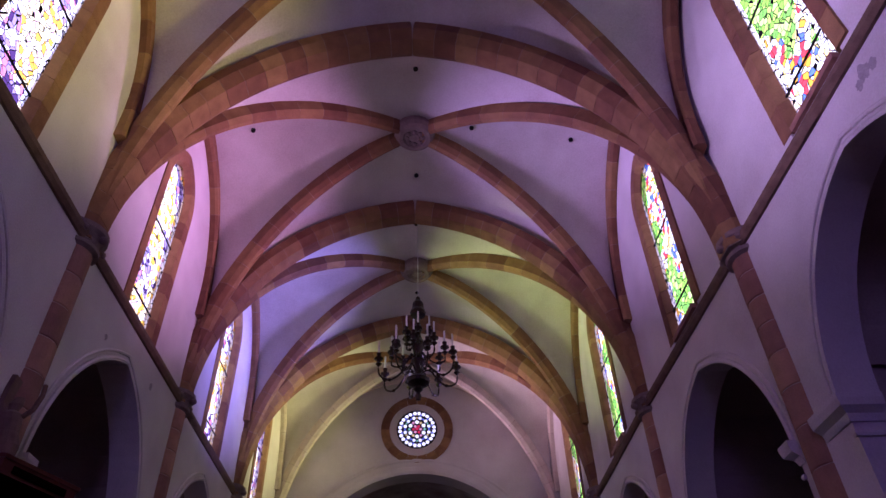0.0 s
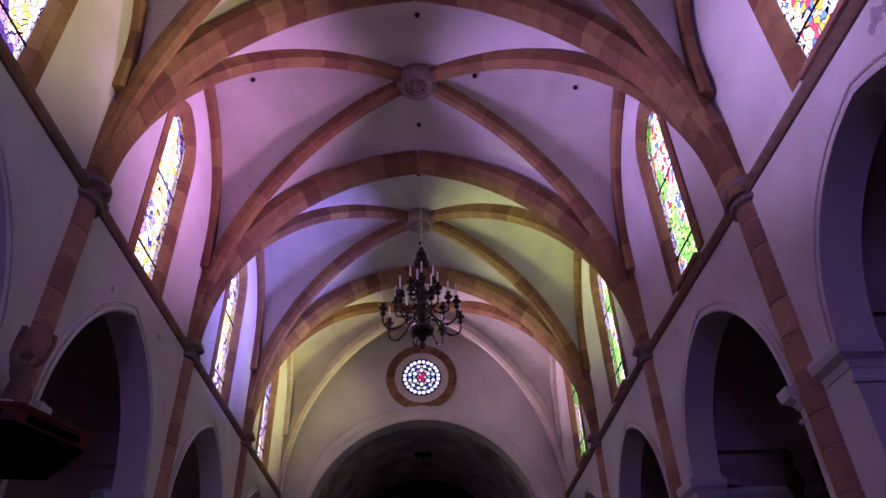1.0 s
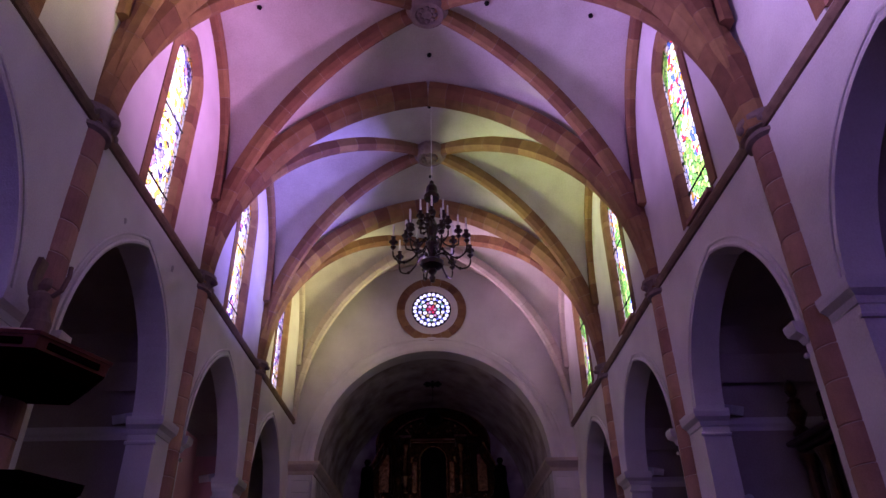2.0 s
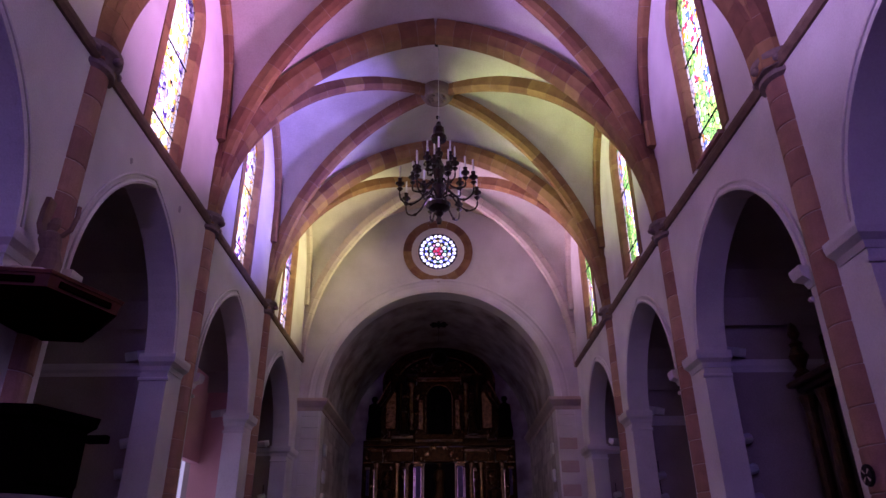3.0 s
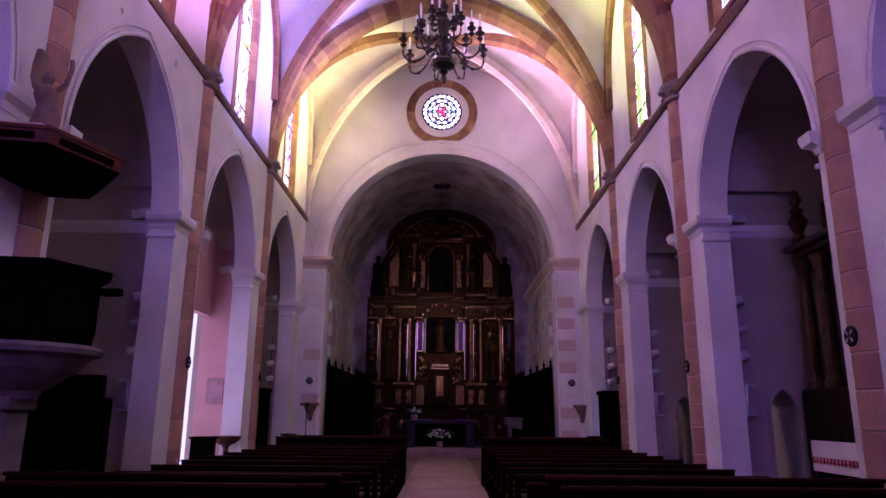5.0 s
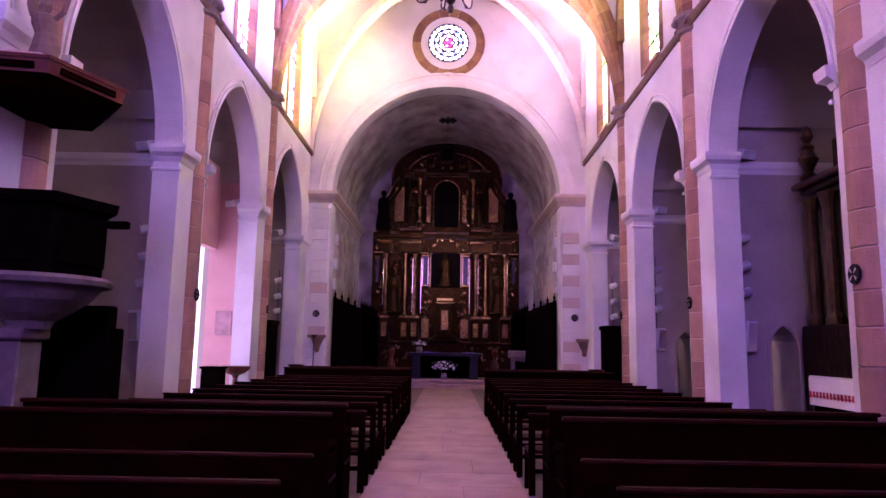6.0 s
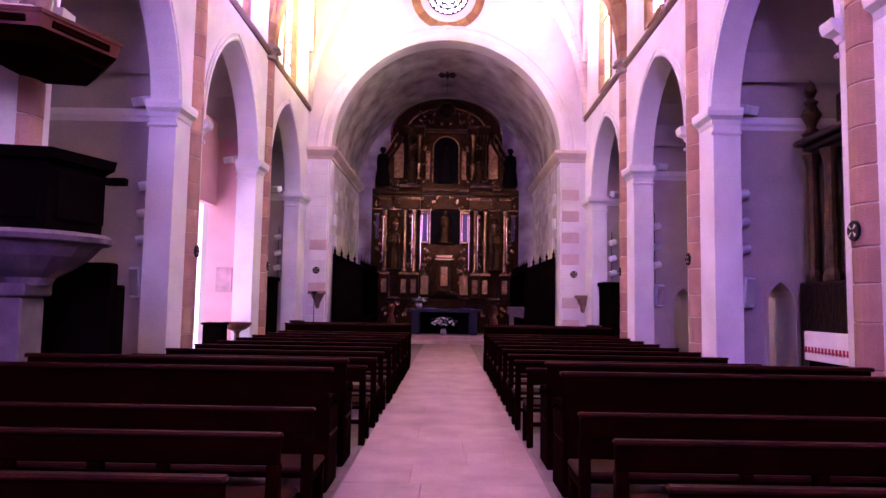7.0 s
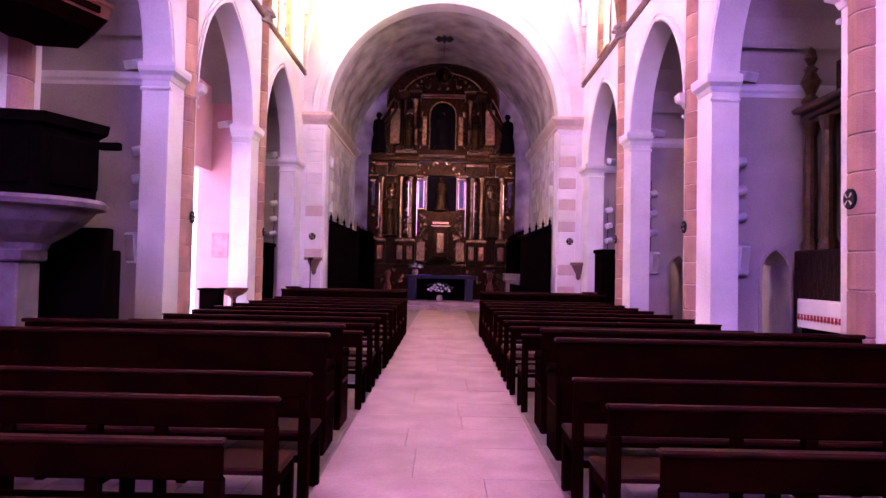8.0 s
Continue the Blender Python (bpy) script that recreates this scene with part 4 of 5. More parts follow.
for s in (-1, 1):
    for x in (1.72, 1.30, 2.55):
        column(s * x, -0.28, 2.85, 5.55, 0.095)
        part("pedestal_block", boxes((s * x - 0.21, s * x + 0.21, -0.5, 0.15, 1.75, 2.72), bevel=0.02), CARVED, ret)
        part("pedestal_cap", boxes((s * x - 0.24, s * x + 0.24, -0.54, 0.15, 2.72, 2.84), bevel=0.02), GOLD, ret)
        part("pedestal_relief", boxes((s * x - 0.13, s * x + 0.13, -0.53, -0.48, 1.95, 2.55), bevel=0.02), GOLD, ret)
        part("entablature_block", boxes((s * x - 0.24, s * x + 0.24, -0.5, 0.15, 5.55, 5.95), bevel=0.02), CARVED, ret)
        part("cornice_block", leaning((s * x - 0.26, s * x + 0.26, -0.58, 0.15, 5.93, 6.03)), GLEAM if x < 2 else GOLD, ret)
    part("lower_panel", boxes((s * 0.87 - 0.105, s * 0.87 + 0.105, -0.02, 0.13, 4.19, 5.42), bevel=0.01), LILAC, ret, "violet marbled panel")
    part("panel_cap", leaning((s * 0.87 - 0.17, s * 0.87 + 0.17, -0.12, 0.13, 5.42, 5.52)), GLEAM, ret)
    part("panel_foot", leaning((s * 0.87 - 0.15, s * 0.87 + 0.15, -0.10, 0.13, 4.13, 4.19)), GLEAM, ret)
    for x, z0, z1 in ((0.75, 4.2, 5.4), (0.99, 4.2, 5.4), (1.05, 2.95, 5.4), (1.42, 2.95, 5.4), (1.80, 3.3, 5.4), (2.68, 3.3, 5.3)):
        glint_bead(s * x, z0, z1)
    part("outer_panel_cap", leaning((s * 2.95 - 0.11, s * 2.95 + 0.11, -0.1, 0.13, 5.3, 5.39)), GLEAM, ret)
    part("outer_panel", boxes((s * 2.95 - 0.06, s * 2.95 + 0.06, -0.02, 0.13, 4.3, 5.3), bevel=0.01), LILAC, ret, "violet marbled panel")
    part("side_relief", boxes((s * 2.12 - 0.26, s * 2.12 + 0.26, 0.0, 0.13, 3.2, 5.3), bevel=0.03), CARVED, ret)
    b = lathe([(0.0, -0.3), (0.12, -0.26), (0.22, 0), (0.12, 0.26), (0, 0.3)], 10)
    o = part("medallion", b, GOLD, ret)
    o.location = (s * 2.12, -0.02, 4.95)
    column(s * 1.17, -0.22, 6.85, 8.85, 0.12)
    column(s * 1.65, -0.12, 6.85, 8.85, 0.10, CARVED)
    part("upper_panel", boxes((s * 2.05 - 0.22, s * 2.05 + 0.22, -0.03, 0.14, 6.95, 8.5), bevel=0.02), GOLD, ret, "gilded upright relief panel")
    part("inner_upper_panel", boxes((s * 0.78 - 0.12, s * 0.78 + 0.12, -0.02, 0.14, 6.9, 8.2), bevel=0.03), GOLD, ret)
    for x, w in ((1.17, 0.26), (1.65, 0.24)):
        part("upper_entablature", boxes((s * x - w + 0.04, s * x + w - 0.04, -0.4, 0.15, 8.85, 9.1), bevel=0.02), CARVED, ret)
        part("upper_cornice", leaning((s * x - w, s * x + w, -0.46, 0.15, 9.1, 9.2)), GLEAM if x < 1.5 else GOLD, ret)
    b = bmesh.new()
    sweep([(s * (2.35 + 0.35 * math.sin(q * 0.5)), 0.05, 6.6 + q * 0.22) for q in range(11)], circle(0.12, 6), b, up=Vector((0, 1, 0)))
    part("scroll", b, CARVED, ret, "carved scroll at the side of the upper storey")
    part("predella_panel", boxes((s * 0.85 - 0.2, s * 0.85 + 0.2, -0.05, 0.14, 1.9, 2.75), bevel=0.03), GOLD, ret)
part("main_cornice", leaning((-0.98, 0.98, -0.34, 0.15, 6.36, 6.46)), GLEAM, ret)
part("lower_cornice", boxes((-3.15, 3.15, -0.24, 0.15, 6.2, 6.34), bevel=0.02), CARVED, ret)
for s in (-1, 1):
    part("cornice_step", leaning((s * 1.52 - 0.45, s * 1.52 + 0.45, -0.62, 0.15, 6.46, 6.58)), GLEAM, ret)
    part("outer_cornice", leaning((s * 2.2 - 0.2, s * 2.2 + 0.2, -0.5, 0.15, 6.38, 6.46)), GLEAM, ret)
part("upper_main_cornice", leaning((-1.02, 1.02, -0.3, 0.15, 9.0, 9.09), (-0.95, 0.95, -0.24, 0.15, 8.92, 8.98)), GLEAM, ret)
part("entablature", boxes((-3.12, 3.12, -0.14, 0.14, 5.58, 6.18), bevel=0.02), CARVED, ret)
part("base_wall", boxes((-3.1, 3.1, -0.2, 0.14, 0.3, 1.72), bevel=0.02), CARVED, ret)
for a, b in ((-3.12, -0.75), (0.75, 3.12)):
    part("architrave", boxes((a, b, -0.2, 0.1, 5.52, 5.6), bevel=0.01), GOLD, ret)
for a, b in ((-3.12, -0.5), (0.5, 3.12)):
    part("predella_moulding", boxes((a, b, -0.26, 0.1, 1.72, 1.8), bevel=0.01), GOLD, ret)
# curved wings of the upper storey
for s in (-1, 1):
    bm = bmesh.new()
    pts = [(2.2, 6.5), (3.05, 6.5)] + [(3.05 - 0.95 * (q / 10) ** 1.6, 6.5 + 2.5 * q / 10) for q in range(1, 11)]
    f0 = [bm.verts.new((s * x, 0.08, z)) for x, z in pts]
    f1 = [bm.verts.new((s * x, 0.5, z)) for x, z in pts]
    bm.faces.new(f0)
    bm.faces.new(f1[::-1])
    for i in range(len(pts)):
        bm.faces.new((f0[i], f0[(i + 1) % len(pts)], f1[(i + 1) % len(pts)], f1[i]))
    bmesh.ops.recalc_face_normals(bm, faces=bm.faces)
    part("wing", bm, CARVED, ret, "carved curved wing of the upper storey")
    bm = sweep([(s * x, 0.05, z) for x, z in pts[1:]], circle(0.05, 6), up=Vector((0, 1, 0)))
    part("wing_moulding", bm, GOLD, ret)
# carved leaves and shells over the panels
rng = random.Random(21)
shapes = []
for k in range(4):
    bm = bmesh.new()
    r = bmesh.ops.create_icosphere(bm, subdivisions=2, radius=1.0)
    for v in bm.verts:
        v.co *= 1 + 0.28 * noise.noise(v.co * 2.2 + Vector((k * 5, 0, 0)))
        v.co.y *= 0.5
    shapes.append(mesh_from("carved_ornament", bm, GOLD if k else CARVED))
fields = [(0.72, 0.86, 2.9, 4.0, 10), (1.45, 1.58, 2.9, 5.4, 12), (1.9, 2.4, 2.95, 5.4, 26), (2.68, 3.1, 1.9, 5.4, 18), (0.1, 3.05, 5.62, 6.14, 34), (0.7, 1.0, 6.7, 8.8, 8), (1.3, 1.55, 6.7, 8.8, 10), (1.8, 2.4, 6.6, 9.0, 14), (2.3, 2.75, 6.6, 7.6, 8),
          (0.1, 1.2, 9.4, 10.0, 16), (0.1, 3.0, 0.9, 1.65, 30), (0.1, 0.6, 6.15, 6.3, 6), (0.45, 1.0, 1.85, 3.9, 16)]
for x0, x1, z0, z1, count in fields:
    for k in range(int(count * 1.5)):
        x, z, r = rng.uniform(x0, x1), rng.uniform(z0, z1), rng.uniform(0.025, 0.08)
        for s in (-1, 1):
            ob = new("carved_ornament", shapes[k % 4])
            ob.parent = ret
            ob.matrix_basis = pose(s * x, (-0.15 if 5.5 < z < 6.2 else (-0.2 if z < 1.75 else 0.12)), z, 0, s * rng.uniform(-60, 60), 0) @ Matrix.Diagonal((r, r, r * rng.uniform(1.0, 1.9), 1))
part("frieze", boxes((-1.0, 1.0, -0.12, 0.14, 6.14, 6.34), bevel=0.02), LILAC, ret)
tab = tagged(empty("tabernacle", pose(RC, YR - 0.35, 1.75)), "carved tabernacle tower with a gilded cornice", "tabernacle")
part("foot", lathe([(0.15, 0.0), (0.7, 0.08), (0.62, 0.16), (0.4, 0.3)], 14), CARVED, tab)
part("case", boxes((-0.32, 0.32, -0.25, 0.3, 0.28, 1.6), bevel=0.04), CARVED, tab)
part("door", boxes((-0.16, 0.16, -0.28, -0.24, 0.5, 1.35), bevel=0.02), GOLD, tab)
part("cornice", leaning((-0.34, 0.34, -0.34, 0.3, 1.72, 1.82), (-0.4, 0.4, -0.38, 0.3, 1.62, 1.67)), GLEAM, tab)
part("pedestal", boxes((-0.9, 0.9, -0.1, 0.4, -1.45, 0.0), bevel=0.02), CARVED, tab)

# ---- choir stalls ----
def raked(b, w=1.05, drop=0.42):
    """Lets the top of a stall's piece fall towards its front."""
    for v in b.verts:
        if v.co.z > 1.0:
            v.co.z -= drop * abs(v.co.x) / w
    return b


for s in (-1, 1):
    xw = CX + s * (C_HALF - 0.03)
    st = tagged(empty("choir_stall", pose(xw, 23.3, 0)), "black wooden choir stall with spiky finials against the chancel wall", "choir stall", group="choir stalls")
    w = 1.05
    f = lambda a, b_: (min(-s * a, -s * b_), max(-s * a, -s * b_))
    part("back_panel", boxes((*f(0.0, 0.08), 0.0, 5.3, 0.0, 3.12), bevel=0.01), BLACKWOOD, st)
    for yy in (0.0, 5.25):
        part("end_panel", raked(boxes((*f(0.0, w), yy, yy + 0.07, 0.0, 3.1), bevel=0.015)), BLACKWOOD, st)
    part("canopy", raked(boxes((*f(0.0, w + 0.04), -0.03, 5.3, 3.1, 3.2), bevel=0.015)), BLACKWOOD, st)
    part("seat_board", boxes((*f(0.08, 0.55), 0.07, 5.2, 0.4, 0.46), bevel=0.01), BLACKWOOD, st)
    part("front_desk", boxes((*f(0.9, w), 0.0, 5.3, 0.0, 1.05), bevel=0.01), BLACKWOOD, st)
    for k in range(12):
        fin = lathe([(0.05, 0), (0.05, 0.05), (0.03, 0.1), (0.055, 0.16), (0.02, 0.22), (0.0, 0.42 if k % 2 else 0.34)], 6)
        o = part("finial", fin, BLACKWOOD, st)
        o.location = (-s * (w - 0.06), 0.5 + k * 0.4, 2.75)
    for k in range(5):
        o = part("finial", lathe([(0.05, 0), (0.05, 0.05), (0.03, 0.1), (0.055, 0.16), (0.02, 0.22), (0.0, 0.38)], 6), BLACKWOOD, st)
        o.location = (-s * (0.06 + k * 0.23), 0.04, 3.16 - 0.42 * (0.06 + k * 0.23) / w)

# ---- lamp of the chancel vault, boxes on its walls ----
lamp = tagged(empty("hanging_rosette", pose(CX, 25.9, C_SPRING + C_HALF)), "dark iron rosette with a thin chain under the chancel vault", "lamp")
for k in range(8):
    bm = bmesh.new()
    box(bm, 0.05, 0.36, -0.05, 0.05, -0.07, -0.02)
    o = part("rosette_leaf", bm, IRON, lamp)
    o.rotation_euler = (0, 0, k * math.pi / 4)
part("hub", lathe([(0.0, -0.14), (0.1, -0.1), (0.1, 0.0)], 10), IRON, lamp)
part("chain", lathe([(0.008, -0.75), (0.008, -0.1)], 6), IRON, lamp)
for s in (-1, 1):
    for k, z in enumerate((5.0, 4.15, 3.45)):
        xw = CX + s * C_HALF
        ob = tagged(part("wall_spot", boxes((min(xw, xw - s * 0.1), max(xw, xw - s * 0.1), 23.3, 23.6, z, z + 0.38), bevel=0.02), WHITE), "small white box lamp on the chancel wall", "lamp", group="chancel wall lamps")

# ---- chandelier ----
CY, CZ = 13.1, 8.4
ch = tagged(empty("chandelier", pose(-0.06, CY, CZ)), "dark bronze many-armed chandelier with white candles on a cord", "chandelier")
part("cord", lathe([(0.008, 2.6), (0.008, 5.1)], 6), WHITE, ch, "thin pale cord")
part("stem", lathe([(0.0, -0.06), (0.05, -0.04), (0.07, 0.06), (0.04, 0.12), (0.10, 0.2), (0.09, 0.26), (0.24, 0.34), (0.27, 0.42), (0.2, 0.48), (0.07, 0.55), (0.1, 0.75), (0.16, 0.9), (0.08, 1.05), (0.12, 1.2), (0.17, 1.34), (0.1, 1.46),
                    (0.06, 1.6), (0.1, 1.75), (0.05, 1.9), (0.04, 2.05)], 14), BRONZE, ch)
part("crown", lathe([(0.03, 2.05), (0.03, 2.1), (0.17, 2.12), (0.19, 2.2), (0.14, 2.3), (0.13, 2.45), (0.06, 2.56), (0.05, 2.62), (0.0, 2.68)], 12), BRONZE, ch)


def arm(angle, reach, z0, dip, z1, candle):
    ca, sa = math.cos(angle), math.sin(angle)
    pts = [(0.1, z0), (reach * 0.3, z0 + 0.08), (reach * 0.5, z0 - dip * 0.5), (reach * 0.72, z0 - dip), (reach * 0.92, z0 - dip * 0.8), (reach, z0 - dip * 0.3), (reach, z1)]
    fine = []
    for i in range(len(pts) - 1):
        p0, p1, p2, p3 = pts[max(i - 1, 0)], pts[i], pts[i + 1], pts[min(i + 2, len(pts) - 1)]
        for k in range(4):
            t = k / 4
            fine.append(tuple(0.5 * (2 * b + (c - a) * t + (2 * a - 5 * b + 4 * c - d) * t * t + (3 * b - a - 3 * c + d) * t ** 3) for a, b, c, d in zip(p0, p1, p2, p3)))
    fine.append(pts[-1])
    b = sweep([(r * ca, r * sa, z) for r, z in fine], circle(0.02, 6))
    for r, z in (pts[3], pts[1]):
        q = bmesh.ops.create_icosphere(b, subdivisions=1, radius=0.042)
        bmesh.ops.translate(b, verts=q["verts"], vec=(r * ca, r * sa, z))
    a = part("arm", b, BRONZE, ch)
    cup = lathe([(0.02, -0.12), (0.07, -0.06), (0.03, -0.02), (0.06, 0.05), (0.10, 0.06), (0.10, 0.08), (0.045, 0.09), (0.045, 0.17), (0.055, 0.2)], 10, centre=(reach * ca, reach * sa, z1))
    part("candle_cup", cup, BRONZE, a)
    part("candle", lathe([(0.020, 0.18), (0.020, 0.18 + candle), (0.0, 0.19 + candle)], 8, centre=(reach * ca, reach * sa, z1)), WAX, a, "white candle")


for k in range(8):
    arm(math.pi / 4 * (k + 0.3), 0.88, 0.62, 0.26, 0.78, 0.34)
for k in range(8):
    arm(math.pi / 4 * (k + 0.8), 0.60, 0.92, 0.12, 1.12, 0.32)
for k in range(6):
    arm(math.pi / 3 * (k + 0.5), 0.30, 1.34, 0.08, 1.5, 0.34)

# iron hooks set in the vault, found along lines of sight from the middle aisle
bpy.context.view_layer.update()
for x, y, z in ((-0.07, 8.4, 11.95), (-0.08, 11.45, 11.95), (-0.1, 13.1, 11.85), (-0.1, 16.1, 11.85), (-3.57, 9.62, 11.45), (-1.28, 9.62, 11.75), (1.16, 9.81, 11.75), (3.32, 9.81, 11.35), (-1.95, 21.68, 11.65), (1.76, 21.68, 11.65)):
    hit, place, *_ = VAULT_OB.ray_cast((0, 0, EYE), Vector((x, y, z)).normalized())
    if hit:
        tagged(part("vault_hook", lathe([(0.0, -0.07), (0.05, -0.05), (0.055, 0.0), (0.02, 0.03), (0.02, 0.2)], 8), IRON), "small dark iron hook set in the vault", "hook", group="vault hooks").location = place


# ---- pews ----
def bench(kind):
    """An open bench, or a tall pew with a closed back; x runs along it from 0, its back is at y = 0 and it faces +y."""
    L = 3.05
    b = tagged(empty("pew"), "dark stained wooden bench with an open back rail" if kind == "open" else "dark stained wooden pew with a tall closed back", "pew", group="pews in the nave")
    if kind == "open":
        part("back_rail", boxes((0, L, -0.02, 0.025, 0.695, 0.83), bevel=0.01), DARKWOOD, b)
        part("top_rail", boxes((-0.01, L + 0.01, -0.03, 0.035, 0.832, 0.86), bevel=0.01), LITWOOD, b)
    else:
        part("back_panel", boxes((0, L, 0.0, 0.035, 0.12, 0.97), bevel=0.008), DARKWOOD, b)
        part("top_rail", boxes((-0.02, L + 0.02, -0.03, 0.06, 0.972, 1.01), bevel=0.012), LITWOOD, b)
    part("seat", boxes((0, L, 0.06, 0.46, 0.425, 0.465), bevel=0.012), LITWOOD, b)
    for x in (0.0, L * 0.34, L * 0.67, L - 0.07):
        if kind == "open" or 0.1 < x < L - 0.2:
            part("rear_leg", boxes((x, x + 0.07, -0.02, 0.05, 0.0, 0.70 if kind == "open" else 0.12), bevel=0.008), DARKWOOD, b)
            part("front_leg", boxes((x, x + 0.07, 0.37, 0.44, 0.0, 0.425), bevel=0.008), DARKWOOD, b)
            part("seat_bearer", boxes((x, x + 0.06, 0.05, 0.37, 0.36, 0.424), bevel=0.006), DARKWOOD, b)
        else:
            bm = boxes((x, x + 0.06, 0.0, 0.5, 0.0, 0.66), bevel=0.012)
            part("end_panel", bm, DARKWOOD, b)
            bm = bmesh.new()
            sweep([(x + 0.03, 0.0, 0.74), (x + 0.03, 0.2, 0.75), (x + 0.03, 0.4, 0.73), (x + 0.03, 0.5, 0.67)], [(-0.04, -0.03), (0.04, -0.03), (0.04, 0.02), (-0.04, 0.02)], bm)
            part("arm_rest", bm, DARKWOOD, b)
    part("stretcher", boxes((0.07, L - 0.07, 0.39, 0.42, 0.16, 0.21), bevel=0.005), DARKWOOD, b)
    return b


ROWS_Y = [1.75, 2.7, 3.62, 4.46, 5.58, 6.5] + [7.5 + 1.03 * k for k in range(11)]
models = {"open": bench("open"), "tall": bench("tall")}
used = set()
rng = random.Random(12)
for i, y in enumerate(ROWS_Y):
    kind = "tall" if i in (4, 5) or i >= 15 else "open"
    for s in (-1, 1):
        inner = (0.87 if kind == "open" else 0.96) + rng.uniform(-0.015, 0.015)
        x = inner if s > 0 else -inner - 3.05
        m = pose(x, y + rng.uniform(-0.02, 0.02), 0, 0, 0, rng.uniform(-0.4, 0.4))
        if kind in used:
            copy_thing(models[kind], m)
        else:
            models[kind].matrix_basis = m
            used.add(kind)

# ---- pulpit ----
PX, PY = -4.3, 6.95
# pale stone coloured darker to carry the shade under the pulpit
PULPITSTONE = material("shaded_pulpit_stone", (0.20, 0.15, 0.14), 0.88, spot=(0.11, 0.08, 0.075), scale=5, fine=60, bump=0.35)


def prism(r0, r1, z0, z1, n=6, turn=0.0):
    b = bmesh.new()
    a0 = [(r0 * math.cos(turn + 2 * math.pi * i / n), r0 * math.sin(turn + 2 * math.pi * i / n), z0) for i in range(n)]
    a1 = [(r1 * math.cos(turn + 2 * math.pi * i / n), r1 * math.sin(turn + 2 * math.pi * i / n), z1) for i in range(n)]
    v0, v1 = [b.verts.new(p) for p in a0], [b.verts.new(p) for p in a1]
    for i in range(n):
        b.faces.new((v0[i], v0[(i + 1) % n], v1[(i + 1) % n], v1[i]))
    b.faces.new(v0[::-1])
    b.faces.new(v1)
    return b


pul = tagged(empty("pulpit", pose(PX, PY, 0)), "black wooden six-sided pulpit on a white stone corbel and post", "pulpit")
T6 = math.radians(10)
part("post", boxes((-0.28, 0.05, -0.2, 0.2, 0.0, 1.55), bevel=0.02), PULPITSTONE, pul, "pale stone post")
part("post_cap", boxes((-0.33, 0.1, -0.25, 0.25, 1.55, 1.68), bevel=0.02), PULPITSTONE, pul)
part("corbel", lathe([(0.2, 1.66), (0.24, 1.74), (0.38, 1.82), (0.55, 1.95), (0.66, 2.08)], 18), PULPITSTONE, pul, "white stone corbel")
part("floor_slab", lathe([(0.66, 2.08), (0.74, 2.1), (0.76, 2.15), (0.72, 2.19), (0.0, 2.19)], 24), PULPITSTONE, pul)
part("parapet", prism(0.66, 0.68, 2.19, 2.88, 6, T6), BLACKWOOD, pul)
part("hand_rail", prism(0.76, 0.78, 2.88, 2.98, 6, T6), BLACKWOOD, pul)
for i in range(6):
    a = T6 + math.pi / 3 * (i + 0.5)
    bm = boxes((0.575, 0.61, -0.24, 0.24, 2.3, 2.78), bevel=0.012)
    o = part("parapet_panel", bm, BLACKWOOD, pul)
    o.rotation_euler = (0, 0, a)
part("rail_bracket", boxes((0.70, 0.92, 0.02, 0.10, 2.72, 2.80), bevel=0.01), BLACKWOOD, pul)
part("stair_side", boxes((-0.4, 0.45, 0.75, 0.95, 0.0, 1.95), (-0.4, 0.45, 0.95, 1.15, 0.0, 1.7), bevel=0.02), BLACKWOOD, pul, "black boarded side of the stair")
can = tagged(empty("pulpit_canopy", pose(PX - 0.22, PY, 4.12)), "reddish wooden six-sided sounding board above the pulpit", "canopy")
part("board", prism(0.80, 0.92, -0.12, 0.0, 6, T6), DARKWOOD, can)
part("rim", prism(0.92, 0.95, 0.0, 0.13, 6, T6), REDWOOD, can)
part("cornice", prism(0.97, 0.98, 0.13, 0.165, 6, T6), REDWOOD, can)
part("top", prism(0.85, 0.3, 0.165, 0.42, 6, T6), PALE, can)
for i in range(6):
    a = T6 + math.pi / 3 * (i + 0.5)
    o = part("rim_panel", boxes((0.80, 0.83, -0.34, 0.34, 0.03, 0.10), bevel=0.006), DARKWOOD, can)
    o.rotation_euler = (0, 0, a)
b = lathe([(0.16, 0.0), (0.15, 0.15), (0.11, 0.3), (0.13, 0.42), (0.12, 0.5), (0.05, 0.55), (0.075, 0.62), (0.05, 0.7), (0.0, 0.72)], 12)
for v in b.verts:
    v.co.x += 0.03 * math.sin(v.co.z * 9)
    v.co.y *= 0.8
sweep([(0.1, 0, 0.48), (0.2, -0.02, 0.55), (0.24, -0.02, 0.72), (0.22, 0, 0.85)], circle(0.03, 6), b, up=Vector((0, 1, 0)))
sweep([(-0.1, 0, 0.48), (-0.16, 0.02, 0.62), (-0.17, 0.04, 0.8), (-0.15, 0.05, 0.98)], [(-0.03, -0.08), (0.03, -0.08), (0.02, 0.08), (-0.02, 0.08)], b, up=Vector((0, 1, 0)))
o = new("statue", mesh_from("statue", b, BROWN))
o.location = (PX - 0.12, PY - 0.05, 4.52)
tagged(o, "small dark carved winged statue standing on the sounding board", "statue")


